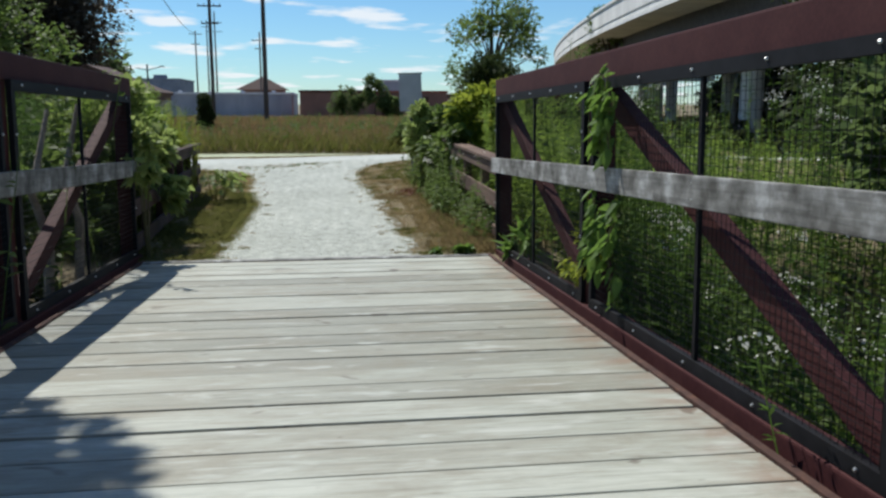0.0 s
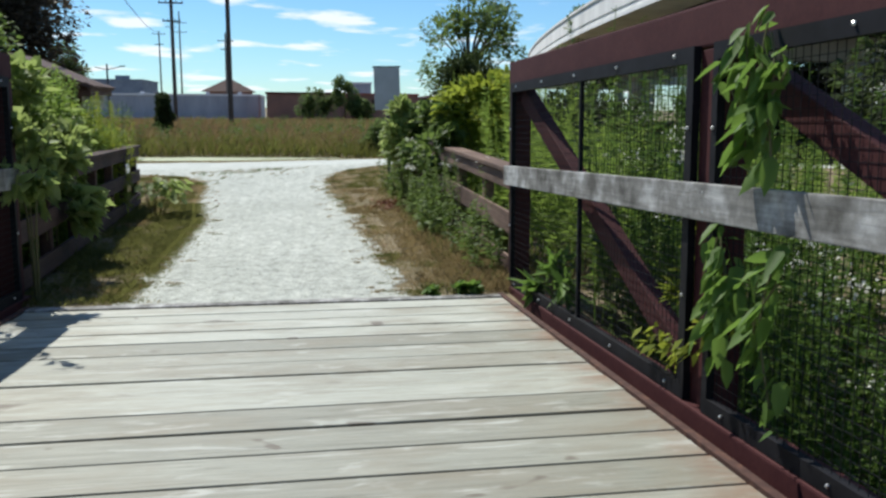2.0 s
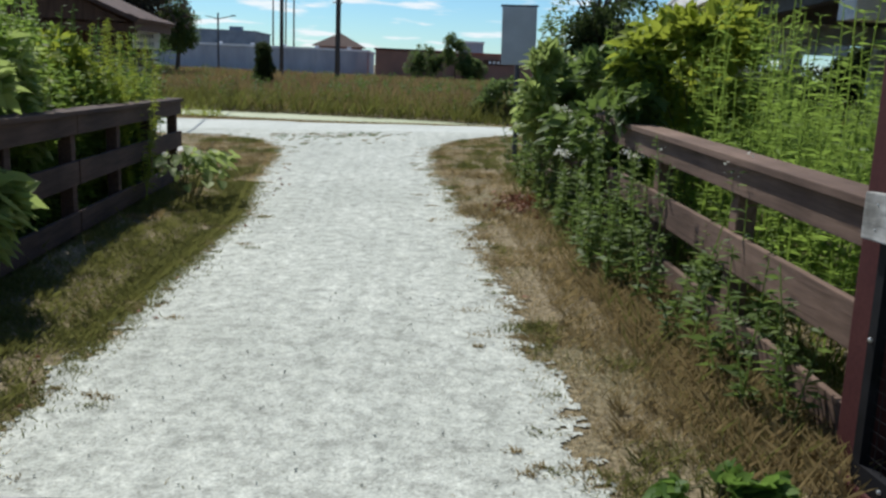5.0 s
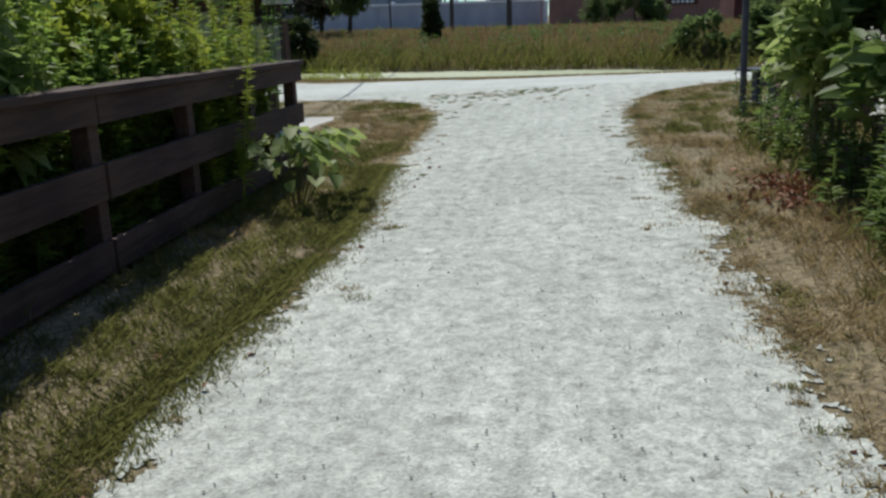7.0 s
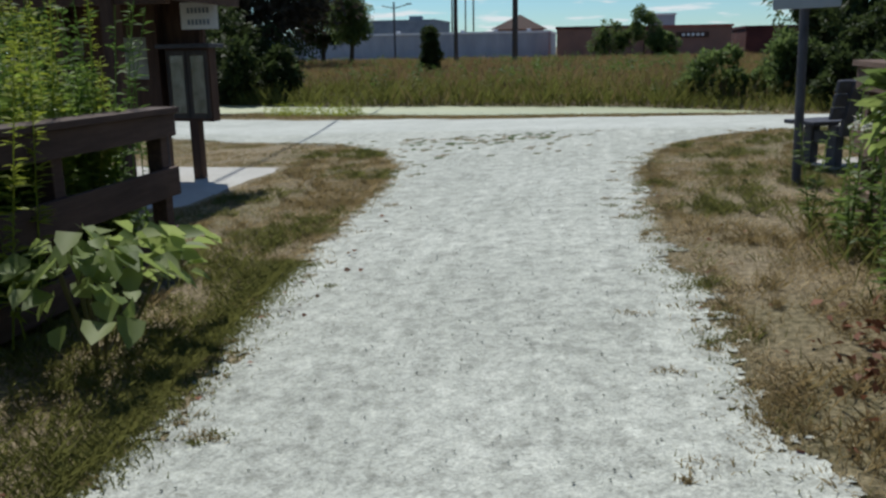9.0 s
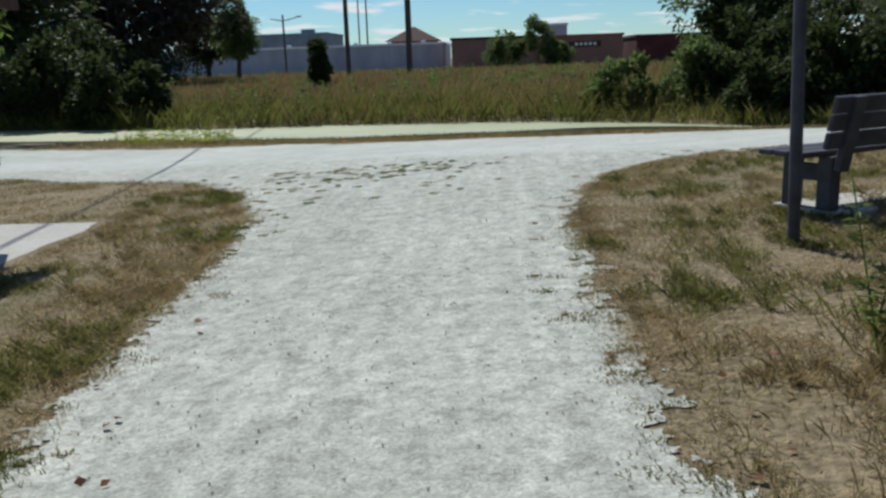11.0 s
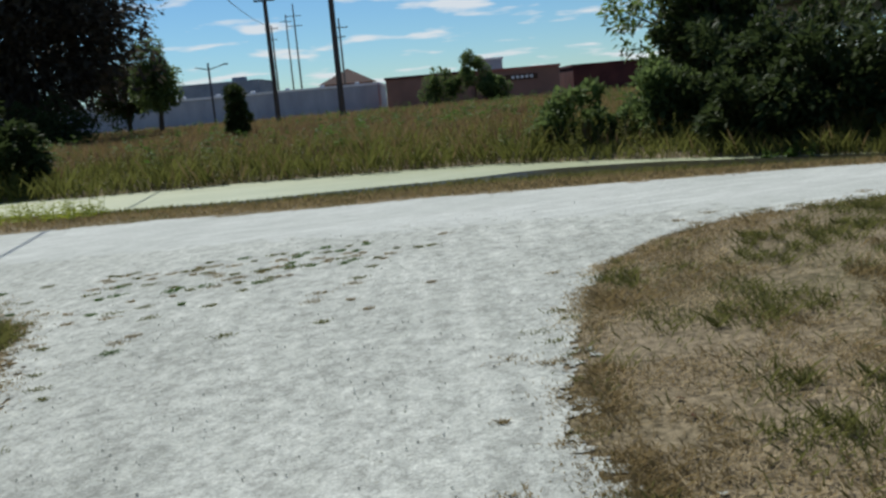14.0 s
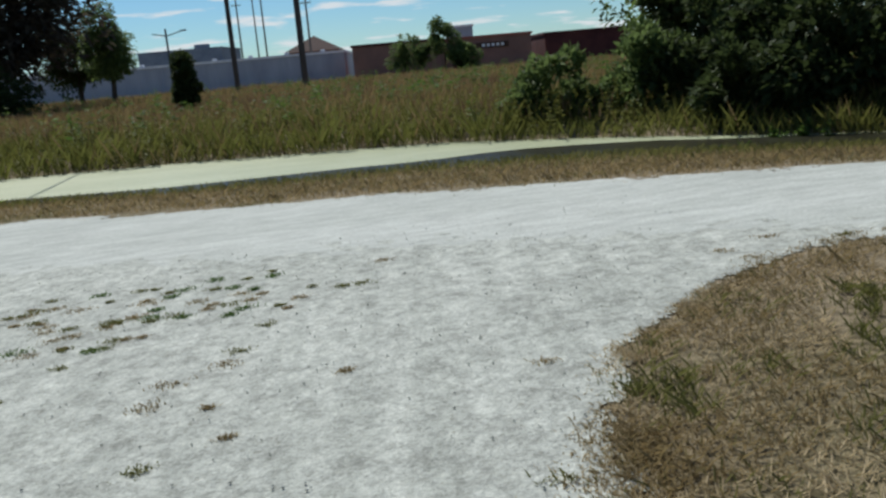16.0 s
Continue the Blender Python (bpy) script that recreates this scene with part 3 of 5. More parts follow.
BOLT = bpy.data.meshes.new("bolt")
bm.to_mesh(BOLT)
bm.free()
BOLT.materials.append(M_BOLT)


def wire_panel(y0, y1, z0, z1, x, parent):
    """A framed panel of black wire mesh with its bolts, its head following the rising chord."""
    def lift(ob):
        for v in ob.data.vertices:
            v.co.z += RISE * v.co.y * (v.co.z - z0) / (z1 - z0)

    mid = (y0 + y1) / 2 - 0.1
    p = part("mesh_panel", boxes((x - 0.02, x + 0.02, y0, y1, z1 - 0.08, z1), (x - 0.02, x + 0.02, y0, y1, z0, z0 + 0.08),
                                 (x - 0.019, x + 0.019, y0, y0 + 0.07, z0 + 0.08, z1 - 0.08), (x - 0.019, x + 0.019, y1 - 0.05, y1, z0 + 0.08, z1 - 0.08),
                                 (x - 0.012, x + 0.012, mid - 0.014, mid + 0.014, z0 + 0.08, z1 - 0.08)),
             M_BLACK, parent, "black steel frame with square wire mesh")
    lift(p)
    rows = []
    r = 0.0012
    for y in np.arange(y0 + 0.1, y1 - 0.05, 0.05):
        rows.append((x - r, x + r, y - r, y + r, z0 + 0.06, z1 - 0.06))
    for z in np.arange(z0 + 0.12, z1 - 0.08, 0.05):
        rows.append((x + r, x + 3 * r, y0 + 0.04, y1 - 0.04, z - r, z + r))
    lift(part("wire_mesh", boxes(*rows), M_BLACK, p))
    s = -1 if x > 0 else 1
    spots = [(y, z) for y in np.linspace(y0 + 0.2, y1 - 0.2, 5) for z in (z0 + 0.04, z1 - 0.035)] + [(y, z) for z in (0.6, 1.45) for y in (y0 + 0.035, y1 - 0.025)]
    for y, z in spots:
        b = new("bolt", BOLT)
        b.parent = p
        b.location = (x + s * 0.024, y, z + RISE * y * (z - z0) / (z1 - z0))
    return p


def truss(x, side, label):
    t = thing("bridge_truss", label, "bridge truss", "trusses of the footbridge", **BRIDGE)
    out = 0.08
    chord = part("top_chord", boxes((x - out, x + out, -14.6, 0.2, 1.84, 2.045), bevel=0.014), M_STEEL, t)
    for v in chord.data.vertices:
        v.co.z += RISE * v.co.y
    inner = x - side * 0.13
    part("bottom_chord", boxes((min(inner, x + side * 0.08), max(inner, x + side * 0.08), -14.6, 0.2, -0.2, 0.05), bevel=0.012), M_STEEL, t)
    ends = [0.1 - PANEL * i for i in range(5)]
    for y in ends:
        part("post", boxes((x - 0.075, x + 0.075, y - 0.1, y + 0.1, 0.052, 1.836 + RISE * (y - 0.1)), bevel=0.008), M_STEEL, t)
    for a, b in zip(ends, ends[1:]):
        part("diagonal", beam((x + side * 0.02, a - 0.17, 1.74 + RISE * a), (x + side * 0.02, b + 0.2, 0.12), 0.1, 0.14), M_STEEL, t)
        wire_panel(b + 0.09, a - 0.1, 0.054, 1.85, x - side * 0.098, t)
    for y0, y1 in ((-7.25, 0.06), (-14.6, -7.27)):
        part("rub_rail", boxes((x - side * 0.141 - 0.02, x - side * 0.141 + 0.02, y0, y1, 0.96, 1.13), bevel=0.006), M_RUB, t, "weathered grey wooden rub rail board")
        for y in np.arange(y1 - 0.09, y0, -1.85):
            for z in (1.0, 1.09):
                b = new("rail_bolt", BOLT)
                b.parent = t
                b.location = (x - side * 0.161, y, z)
                b.scale = (0.4, 0.55, 0.55)
    return t


truss(2.05, 1, "brown weathering steel truss with wire mesh and climbing vine")
truss(-2.31, -1, "brown weathering steel truss in its own shade")
deck = thing("bridge_deck", "weathered grey timber deck of wide cross planks", "deck", kind="structure", **BRIDGE)
part("edge_angle", boxes((1.793, 1.837, -14.6, -0.15, -0.1, 0.014), bevel=0.004), M_RUST, deck, "rusty steel edge strip")
part("edge_angle", boxes((-2.131, -2.091, -14.6, -0.15, -0.1, 0.014), bevel=0.004), M_RUST, deck, "rusty steel edge strip")
# the middle one is widened into a sheet closing the plank gaps below
part("stringer", boxes((-1.3, -1.15, -14.6, -0.2, -0.35, -0.075), (1.0, 1.15, -14.6, -0.2, -0.35, -0.075), (-0.3, 0.6, -14.6, -0.2, -0.35, -0.085)), M_STEEL, deck)
sill = part("sill_board", boxes((-2.088, 1.79, -0.33, -0.2, -0.06, 0.012), bevel=0.006), M_RUB, deck, "grey sill board at the deck's end")
plank_shapes = []
for s in range(5):
    bm = bmesh.new()
    box(bm, -1.937, 1.937, -0.147, 0.147, -0.035, 0.035, 0.006)
    for v in bm.verts:
        v.co.z += 0.004 * noise.noise((v.co.x * 2, v.co.y * 5, s * 9.1))
        v.co.y += 0.004 * noise.noise((v.co.x * 0.8, 3.0, s * 5.3 + v.co.y))
    me = bpy.data.meshes.new("plank")
    bm.to_mesh(me)
    bm.free()
    me.materials.append(M_DECK)
    plank_shapes.append(me)
y, i = -0.34 - 0.15, 0
while y > -14.5:
    ob = new("plank", plank_shapes[i % 5])
    ob.parent = deck
    ob.matrix_basis = pose(-0.15 + random.uniform(-0.006, 0.006), y, -0.036 + random.uniform(-0.004, 0.004), 0, random.uniform(-0.07, 0.07), random.uniform(-0.14, 0.14))
    y -= 0.297 + random.choice((0.006, 0.01, 0.013, 0.018, 0.024))
    i += 1
abut = tagged(part("abutment", boxes((-2.6, 2.5, 9.62, 9.9, -1.8, -0.09), bevel=0.01), M_CONC), "concrete abutment under the bridge end", "abutment", kind="structure")


# ---- fences ----
def fence(label, a, b, bays, group, side, wood):
    """A post and rail fence of brown boards along a line on the ground."""
    a, b = Vector((*a, 0)), Vector((*b, 0))
    d = (b - a)
    ang = math.degrees(math.atan2(d.y, d.x)) - 90
    z0, z1 = float(land(a.x, a.y)), float(land(b.x, b.y))
    f = thing("wooden_fence", label, "fence", group, at=(a.x, a.y, z0), turn=ang)
    L = d.length
    sl = (z1 - z0) / L

    def board(y0, y1, lo, hi, x0, x1, name, lb=""):
        bm = boxes((x0, x1, y0, y1, lo, hi), bevel=0.006)
        for v in bm.verts:
            v.co.z += sl * v.co.y + 0.008 * noise.noise((v.co.y, lo * 5, a.x))
        part(name, bm, wood, f, lb)

    for i in range(bays + 1):
        y = L * i / bays
        g = float(land(*(a + d * (i / bays)).xy)) - z0
        part("post", boxes((-0.055, 0.055, y - 0.055, y + 0.055, g - 0.5, sl * y + 1.03), bevel=0.008), wood, f)
    n = max(1, bays // 3)
    for i in range(n):
        y0, y1 = L * i / n + 0.006, L * (i + 1) / n - 0.006
        if i == n - 1:
            y1 += 0.12
        s = side * 0.077
        x0, x1 = s - 0.02, s + 0.02
        board(y0, y1, 0.88, 1.035, x0, x1, "top_rail")
        board(y0 + 0.02, y1, 0.46, 0.66, x0, x1, "middle_rail")
        board(y0, y1 - 0.02, 0.06, 0.24, x0, x1, "bottom_rail")
        board(y0 - 0.004, y1 + 0.01, 1.037, 1.078, -0.09 if side > 0 else -0.13, 0.13 if side > 0 else 0.09, "cap_board")
    return f


fence("post and rail fence in shade, with shade in its colour", (-2.35, 10.25), (-2.82, 18.2), 6, "fences by the bridge end", 1, M_FENCE_SHADED)
fence("board fence with sunlight in its brown colour, overgrown by a bush", (2.12, 10.25), (2.05, 18.9), 6, "fences by the bridge end", -1, M_FENCE_SUNLIT)

# ---- sign post ----
sx, sy = 1.94, 20.4
sz = float(land(sx, sy))
sp = thing("sign_post", "dark metal post carrying a tall pale sign plate", "sign", at=(sx, sy, sz), turn=4)
sp.matrix_world = pose(sx, sy, sz, 0, -1.8, 4)
part("pole", tube(bmesh.new(), ((0, 0, -0.4), (0, 0, 2.3)), (0.038, 0.038), 12), M_POST, sp)
bm = bmesh.new()
box(bm, -0.27, 0.27, -0.062, -0.05, 1.48, 2.34, 0.004)
part("sign_plate", bm, M_SIGN, sp, "pale grey metal plate")
part("cap_strip", boxes((-0.29, 0.29, -0.066, -0.046, 2.342, 2.375), bevel=0.004), M_POST, sp)
for z in (1.65, 2.1):
    part("bracket", boxes((-0.12, 0.12, -0.049, -0.04, z, z + 0.04)), M_POST, sp)

# ---- bench ----
bz = float(land(2.4, 21.5))
bench = thing("bench", "dark grey plastic bench with a backrest on a concrete pad", "bench", at=(2.1, 21.45, bz + 0.04), turn=28)
part("seat", boxes(*[(-0.1, 1.6, -0.14 * i - 0.125, -0.14 * i, 0.385, 0.425) for i in range(3)], bevel=0.01), M_BENCH, bench)
bm = boxes(*[(-0.02, 1.52, -0.02, 0.02, 0.46 + 0.125 * i, 0.575 + 0.125 * i) for i in range(3)], bevel=0.01)
bmesh.ops.transform(bm, matrix=pose(0, -0.41, 0, 12, 0, 0), verts=bm.verts)
part("backrest", bm, M_BENCH, bench)
for x in (0.12, 1.28):
    part("leg", boxes((x, x + 0.1, -0.14, -0.03, 0, 0.384), bevel=0.012), M_BENCH, bench)
    part("leg", boxes((x, x + 0.1, -0.46, -0.34, 0, 0.384), bevel=0.012), M_BENCH, bench)
    bm = boxes((x, x + 0.1, -0.055, 0.0, 0.30, 0.83), bevel=0.01)
    bmesh.ops.transform(bm, matrix=pose(0, -0.405, 0, 12, 0, 0), verts=bm.verts)
    part("back_post", bm, M_BENCH, bench)
    part("stretcher", boxes((x + 0.02, x + 0.08, -0.338, -0.142, 0.2, 0.32), bevel=0.008), M_BENCH, bench)
tagged(part("bench_pad", boxes((2.2, 3.9, 0.16, 0.75, -0.1, 0.03), bevel=0.01), M_CONC), "small concrete pad under the bench", "pad", kind="structure").matrix_world = \
    pose(2.2, 21.4, bz, 0, 0, 28) @ Matrix.Translation((-2.15, -0.62, 0.008))

# ---- information kiosk ----
kz = float(land(-4.6, 22.2))


def raw_gable(y):
    """The triangular boarding under a pitched roof."""
    bm = bmesh.new()
    f = [bm.verts.new((x, y, z)) for x, z in ((-1.3, 2.16), (1.3, 2.16), (0, 2.72))]
    g = [bm.verts.new((x, y + 0.03, z)) for x, z in ((-1.3, 2.16), (1.3, 2.16), (0, 2.72))]
    bm.faces.new(f)
    bm.faces.new(g[::-1])
    for i in range(3):
        bm.faces.new((f[i], g[i], g[(i + 1) % 3], f[(i + 1) % 3]))
    bmesh.ops.recalc_face_normals(bm, faces=bm.faces)
    return bm


slab = tagged(part("concrete_pad", boxes((-6.9, -3.72, 20.4, 23.3, kz - 0.25, kz + 0.03), bevel=0.015), M_CONC), "pale concrete pad under the kiosk", "pad", kind="structure")
kiosk = thing("information_kiosk", "dark brown wooden notice shelter with a shingled pitched roof", "kiosk", at=(-5.5, 21.95, kz + 0.03), turn=0)
for x, y in ((-1.08, -0.95), (-0.75, 0.45), (0.45, 0.45), (0.75, -0.95)):
    part("post", boxes((x - 0.075, x + 0.075, y - 0.075, y + 0.075, 0, 2.25), bevel=0.008), M_KIOSK, kiosk)
for s in (-1, 1):
    m = Matrix.Translation((0, 0, 2.84)) @ pose(0, 0, 0, 0, s * 22.5, 0)
    part("roof", box(bmesh.new(), 0 if s > 0 else -1.66, 1.66 if s > 0 else 0, -1.35, 0.7, -0.06, 0.0, 0.0, m), M_ROOF, kiosk)
    for j in range(17):
        y = -1.35 + 0.1206 * j
        bm = box(bmesh.new(), min(s * 1.5, s * 1.69), max(s * 1.5, s * 1.69), y, y + 0.112, 0.002, 0.02, 0.004, m)
        part("shingle", bm, M_ROOF, kiosk)
    part("eave_board", boxes((min(s * 1.45, s * 1.48), max(s * 1.45, s * 1.48), -1.3, 0.65, 2.03, 2.17), bevel=0.004), M_KIOSK, kiosk)
part("tie_beam", boxes((-1.4, 1.4, -1.0, -0.9, 2.0, 2.14), bevel=0.006), M_KIOSK, kiosk)
part("gable_board", raw_gable(-1.1), M_KIOSK, kiosk)
part("gable_board", raw_gable(0.58), M_KIOSK, kiosk)
part("notice_panel", boxes((-1.0, 1.0, 0.53, 0.57, 0.72, 2.2), bevel=0.006), M_KIOSK, kiosk)
part("notice", boxes((-0.75, -0.55, 0.515, 0.528, 1.5, 1.7)), M_PAPER, kiosk, "small pale paper notice")
part("notice", boxes((-0.2, 0.3, 0.515, 0.528, 1.2, 1.7)), M_PAPER, kiosk, "faded paper map")
case = thing("display_case", "brown display case with two glazed doors on a post", "display case", at=(-4.57, 22.25, kz + 0.03), turn=-6)
part("post", boxes((-0.06, 0.06, 0.02, 0.14, 0, 0.70), bevel=0.008), M_KIOSK, case)
part("case_body", boxes((-0.29, 0.29, 0.0, 0.16, 0.70, 1.56), bevel=0.006), M_KIOSK, case)
part("case_roof", boxes((-0.36, 0.36, -0.1, 0.24, 1.562, 1.61), bevel=0.008), M_BENCH, case)
for s in (-1, 1):
    x0, x1 = (-0.27, -0.006) if s < 0 else (0.006, 0.27)
    dr = part("door", boxes((x0, x1, -0.03, -0.002, 0.74, 0.79), (x0, x1, -0.03, -0.002, 1.48, 1.53), (x0, x0 + 0.04, -0.03, -0.002, 0.79, 1.48), (x1 - 0.04, x1, -0.03, -0.002, 0.79, 1.48)), M_POLE, case)
    part("sheet", boxes((x0 + 0.042, x1 - 0.042, -0.012, -0.008, 0.80, 1.47)), M_PAPER, dr, "faded paper notices")
    pane = part("pane", boxes((x0 + 0.041, x1 - 0.041, -0.024, -0.02, 0.791, 1.479)), M_GLASS, dr)
    pane.visible_shadow = False
board = thing("notice_sign", "small white sign with two faded lines of lettering", "sign", at=(-4.3, 22.1, kz + 0.03), turn=-6)
part("plate", boxes((-0.24, 0.24, -0.012, 0.0, 1.77, 2.07), bevel=0.003), M_WHITE, board)
part("stem", boxes((-0.03, 0.03, 0.002, 0.05, 1.61, 2.0)), M_KIOSK, board)
for j in range(12):
    x, z = -0.15 + 0.05 * (j % 6), 1.82 if j < 6 else 1.95
    part("letter", boxes((x, x + 0.032, -0.015, -0.0125, z, z + 0.06)), M_INK, board)
# a plain thin steel stake standing beside the display case
case_stake = thing("steel_stake", "thin dark steel stake beside the display case", "stake", at=(-4.95, 22.3, kz + 0.03))
part("stake", tube(bmesh.new(), ((0, 0, 0), (0, 0, 0.75)), (0.018, 0.018), 8), M_POST, case_stake)
part("foot", tube(bmesh.new(), ((0, 0, 0), (0, 0, 0.12)), (0.05, 0.035), 8), M_POST, case_stake)


# ---- poles and cable ----
def utility_pole(label, x, y, h, arms, r=0.16):
    p = thing("utility_pole", label, "pole", "utility poles across the canal", at=(x, y, float(land(x, y))))
    part("shaft", tube(bmesh.new(), ((0, 0, -0.5), (0, 0, h * 0.5), (0, 0, h)), (r, r * 0.85, r * 0.65), 10), M_POLE, p)
    for z, w in arms:
        arm = part("crossarm", boxes((-w, w, -0.22, -0.12, z - 0.06, z + 0.06)), M_POLE, p)
        for q in (-w * 0.9, -w * 0.4, w * 0.4, w * 0.9):
            part("insulator", tube(bmesh.new(), ((q, -0.17, z + 0.06), (q, -0.17, z + 0.22)), (0.04, 0.05), 6), M_POLE, arm)
    return p


utility_pole("tall dark wooden utility pole standing in the meadow", -6.28, 84, 20, (), 0.24)
utility_pole("tall dark utility pole with several short crossarms", -11.25, 84, 15.2, ((13.6, 1.5), (12.5, 0.6), (11.0, 1.1), (9.4, 0.8)), 0.19)
# out of view; added to end the cable before its shadow crosses the deck
utility_pole("unseen wooden pole added to end the cable beside the bridge", -4.4, 6.0, 10.3, (), 0.12)
utility_pole("slender utility pole carrying the low cable", -25.7, 170, 15.7, ((15.1, 1.2), (13.2, 0.8)), 0.17)
utility_pole("slender utility pole behind the warehouse", -25.9, 200, 22.5, ((20, 1.6), (18, 1.6)), 0.2)
utility_pole("slender utility pole behind the warehouse", -28.4, 205, 21, ((19.5, 1.2),), 0.18)
utility_pole("slender utility pole behind the warehouse", -12.0, 150, 14, ((12.6, 1.3), (11.2, 0.8)), 0.18)
st = thing("street_lamp", "small street lamp with two short arms", "street lamp", at=(-22.6, 110, 0))
part("shaft", tube(bmesh.new(), ((0, 0, -0.3), (0, 0, 6.6)), (0.14, 0.1), 8), M_POST, st)
part("arm", tube(bmesh.new(), ((0, 0, 5.9), (1.6, 0, 6.3)), (0.06, 0.05), 6), M_POST, st)
part("arm", tube(bmesh.new(), ((0, 0, 5.9), (-1.4, 0, 6.2)), (0.06, 0.05), 6), M_POST, st)
part("lamp_head", boxes((1.5, 2.1, -0.12, 0.12, 6.28, 6.42), bevel=0.02), M_POST, st)
pts = []
for i in range(41):
    u = i / 40
    p = Vector((-25.7, 170, 15.3)).lerp(Vector((-4.4, 6.0, 8.6)), u)
    pts.append((p.x, p.y, p.z - 1.7 * 4 * u * (1 - u)))
tagged(part("overhead_cable", tube(bmesh.new(), pts, [0.032] * 41, 6), M_CABLE), "thin black overhead cable sagging between poles", "cable")


# ---- far buildings ----
def building(name, label, x0, x1, y0, y1, h, wall, edge, extras=None, turn=0.0):
    b = thing(name, label, "building", at=((x0 + x1) / 2, (y0 + y1) / 2, -0.2), turn=turn)
    w, d = (x1 - x0) / 2, (y1 - y0) / 2
    part("wall", boxes((-w, w, -d, d, -0.5, h)), wall, b)
    part("roof_edge", boxes((-w - 0.15, w + 0.15, -d - 0.15, d + 0.15, h + 0.002, h + 0.28)), edge, b)
    if extras:
        extras(b, w, d, h)
    return b


def ribs(b, w, d, h):
    for x in np.arange(-w + 1.5, w, 3.0):
        part("pilaster", boxes((x - 0.12, x + 0.12, -d - 0.1, -d - 0.002, 0, h - 0.05)), M_PALE, b)
    for x in np.arange(-w + 2, w, 4.5):
        part("roof_vent", boxes((x - 0.25, x + 0.25, -d + 0.5, -d + 1.0, h + 0.28, h + 0.55)), M_EDGE, b)


def dock(b, w, d, h):
    part("sign", boxes((w - 6.4, w - 2.6, -d - 0.12, -d - 0.01, h - 1.2, h - 0.55)), M_KIOSK, b, "dark wall sign with unreadable letters")
    for j in range(5):
        part("sign_letter", boxes((w - 5.7 + 0.55 * j, w - 5.35 + 0.55 * j, -d - 0.14, -d - 0.121, h - 1.02, h - 0.7)), M_WHITE, b)
    for x in np.arange(-w + 2, w - 7, 5.0):
        part("loading_door", boxes((x - 1.2, x + 1.2, -d - 0.08, -d - 0.01, 0.2, 2.4)), M_MAROON, b)


building("warehouse", "long low pale grey warehouse with white roof edge", -78, -5.8, 128, 150, 3.35, M_PALE, M_EDGE, ribs)
building("brick_building", "low red brown brick building behind bushes", -4.3, 6.0, 118, 134, 3.55, M_BRICK, M_MAROON)
building("brick_building", "low brown brick building with a dark wall sign", 6.2, 16.2, 119, 132, 3.5, M_BRICK, M_BRICK, dock)
building("storage_building", "dark maroon low storage building", 18.0, 34.0, 120, 136, 3.25, M_MAROON, M_MAROON)
building("office_building", "distant blue grey flat roofed building", -44, -29.5, 172, 190, 6.6, M_BLUEGREY, M_BLUEGREY,
         lambda b, w, d, h: part("roof_unit", boxes((1.0, 3.4, -2, 0, h + 0.28, h + 1.2)), M_BLUEGREY, b))
building("stair_tower", "small pale rooftop tower", 8.0, 11.5, 140, 144, 5.6, M_PALE, M_EDGE)
shed = thing("pavilion", "distant building with a dark red pyramid roof", "building", at=(-13.0, 168, 0))
part("wall", boxes((-4, 4, -4, 4, -0.2, 4.4)), M_BRICK, shed)
bm = bmesh.new()
v = [bm.verts.new(q) for q in ((-4.8, -4.8, 4.41), (4.8, -4.8, 4.41), (4.8, 4.8, 4.41), (-4.8, 4.8, 4.41))]
tip = bm.verts.new((0, 0, 7.0))
for j in range(4):
    bm.faces.new((v[j], v[(j + 1) % 4], tip))
bm.faces.new(list(reversed(v)))
part("roof", bm, M_ROOF, shed)

# ---- viaduct ----
via = thing("viaduct", "pale concrete road viaduct curving away overhead", "viaduct", at=(0, 0, 0))
line = []
for j in range(33):
    yy = -30 + 140 * j / 32
    line.append((18.8 + 0.0014 * max(0.0, yy + 5) ** 2, yy))


def band(offset0, offset1, z0, z1):
    bm = bmesh.new()
    rings = []
    for j, (xx, yy) in enumerate(line):
        a, b = line[max(j - 1, 0)], line[min(j + 1, 32)]
        t = Vector((b[0] - a[0], b[1] - a[1])).normalized()
        nrm = Vector((-t.y, t.x))
        rings.append([bm.verts.new((xx + nrm.x * o, yy + nrm.y * o, z)) for o, z in ((offset0, z0), (offset1, z0), (offset1, z1), (offset0, z1))])
    for r, s in zip(rings, rings[1:]):
        for j in range(4):
            bm.faces.new((r[j], r[(j + 1) % 4], s[(j + 1) % 4], s[j]))
    bm.faces.new(rings[0])
    bm.faces.new(list(reversed(rings[-1])))
    bmesh.ops.recalc_face_normals(bm, faces=bm.faces)
    return bm


part("deck_slab", band(-7.2, 7.2, 5.75, 6.15), M_VIA, via)
part("parapet", band(6.9, 7.25, 6.152, 7.0), M_VIA, via, "white concrete parapet")
part("coping", band(6.84, 7.33, 7.002, 7.14), M_VIA, via, "white concrete coping")
part("drip_edge", band(7.202, 7.3, 5.7, 5.86), M_VIA, via)
part("parapet", band(-7.25, -6.9, 6.152, 7.0), M_VIA, via)
for o in (-5, -1.7, 1.7, 5):
    part("girder", band(o - 0.3, o + 0.3, 4.7, 5.748), M_POST, via, "dark steel girder")
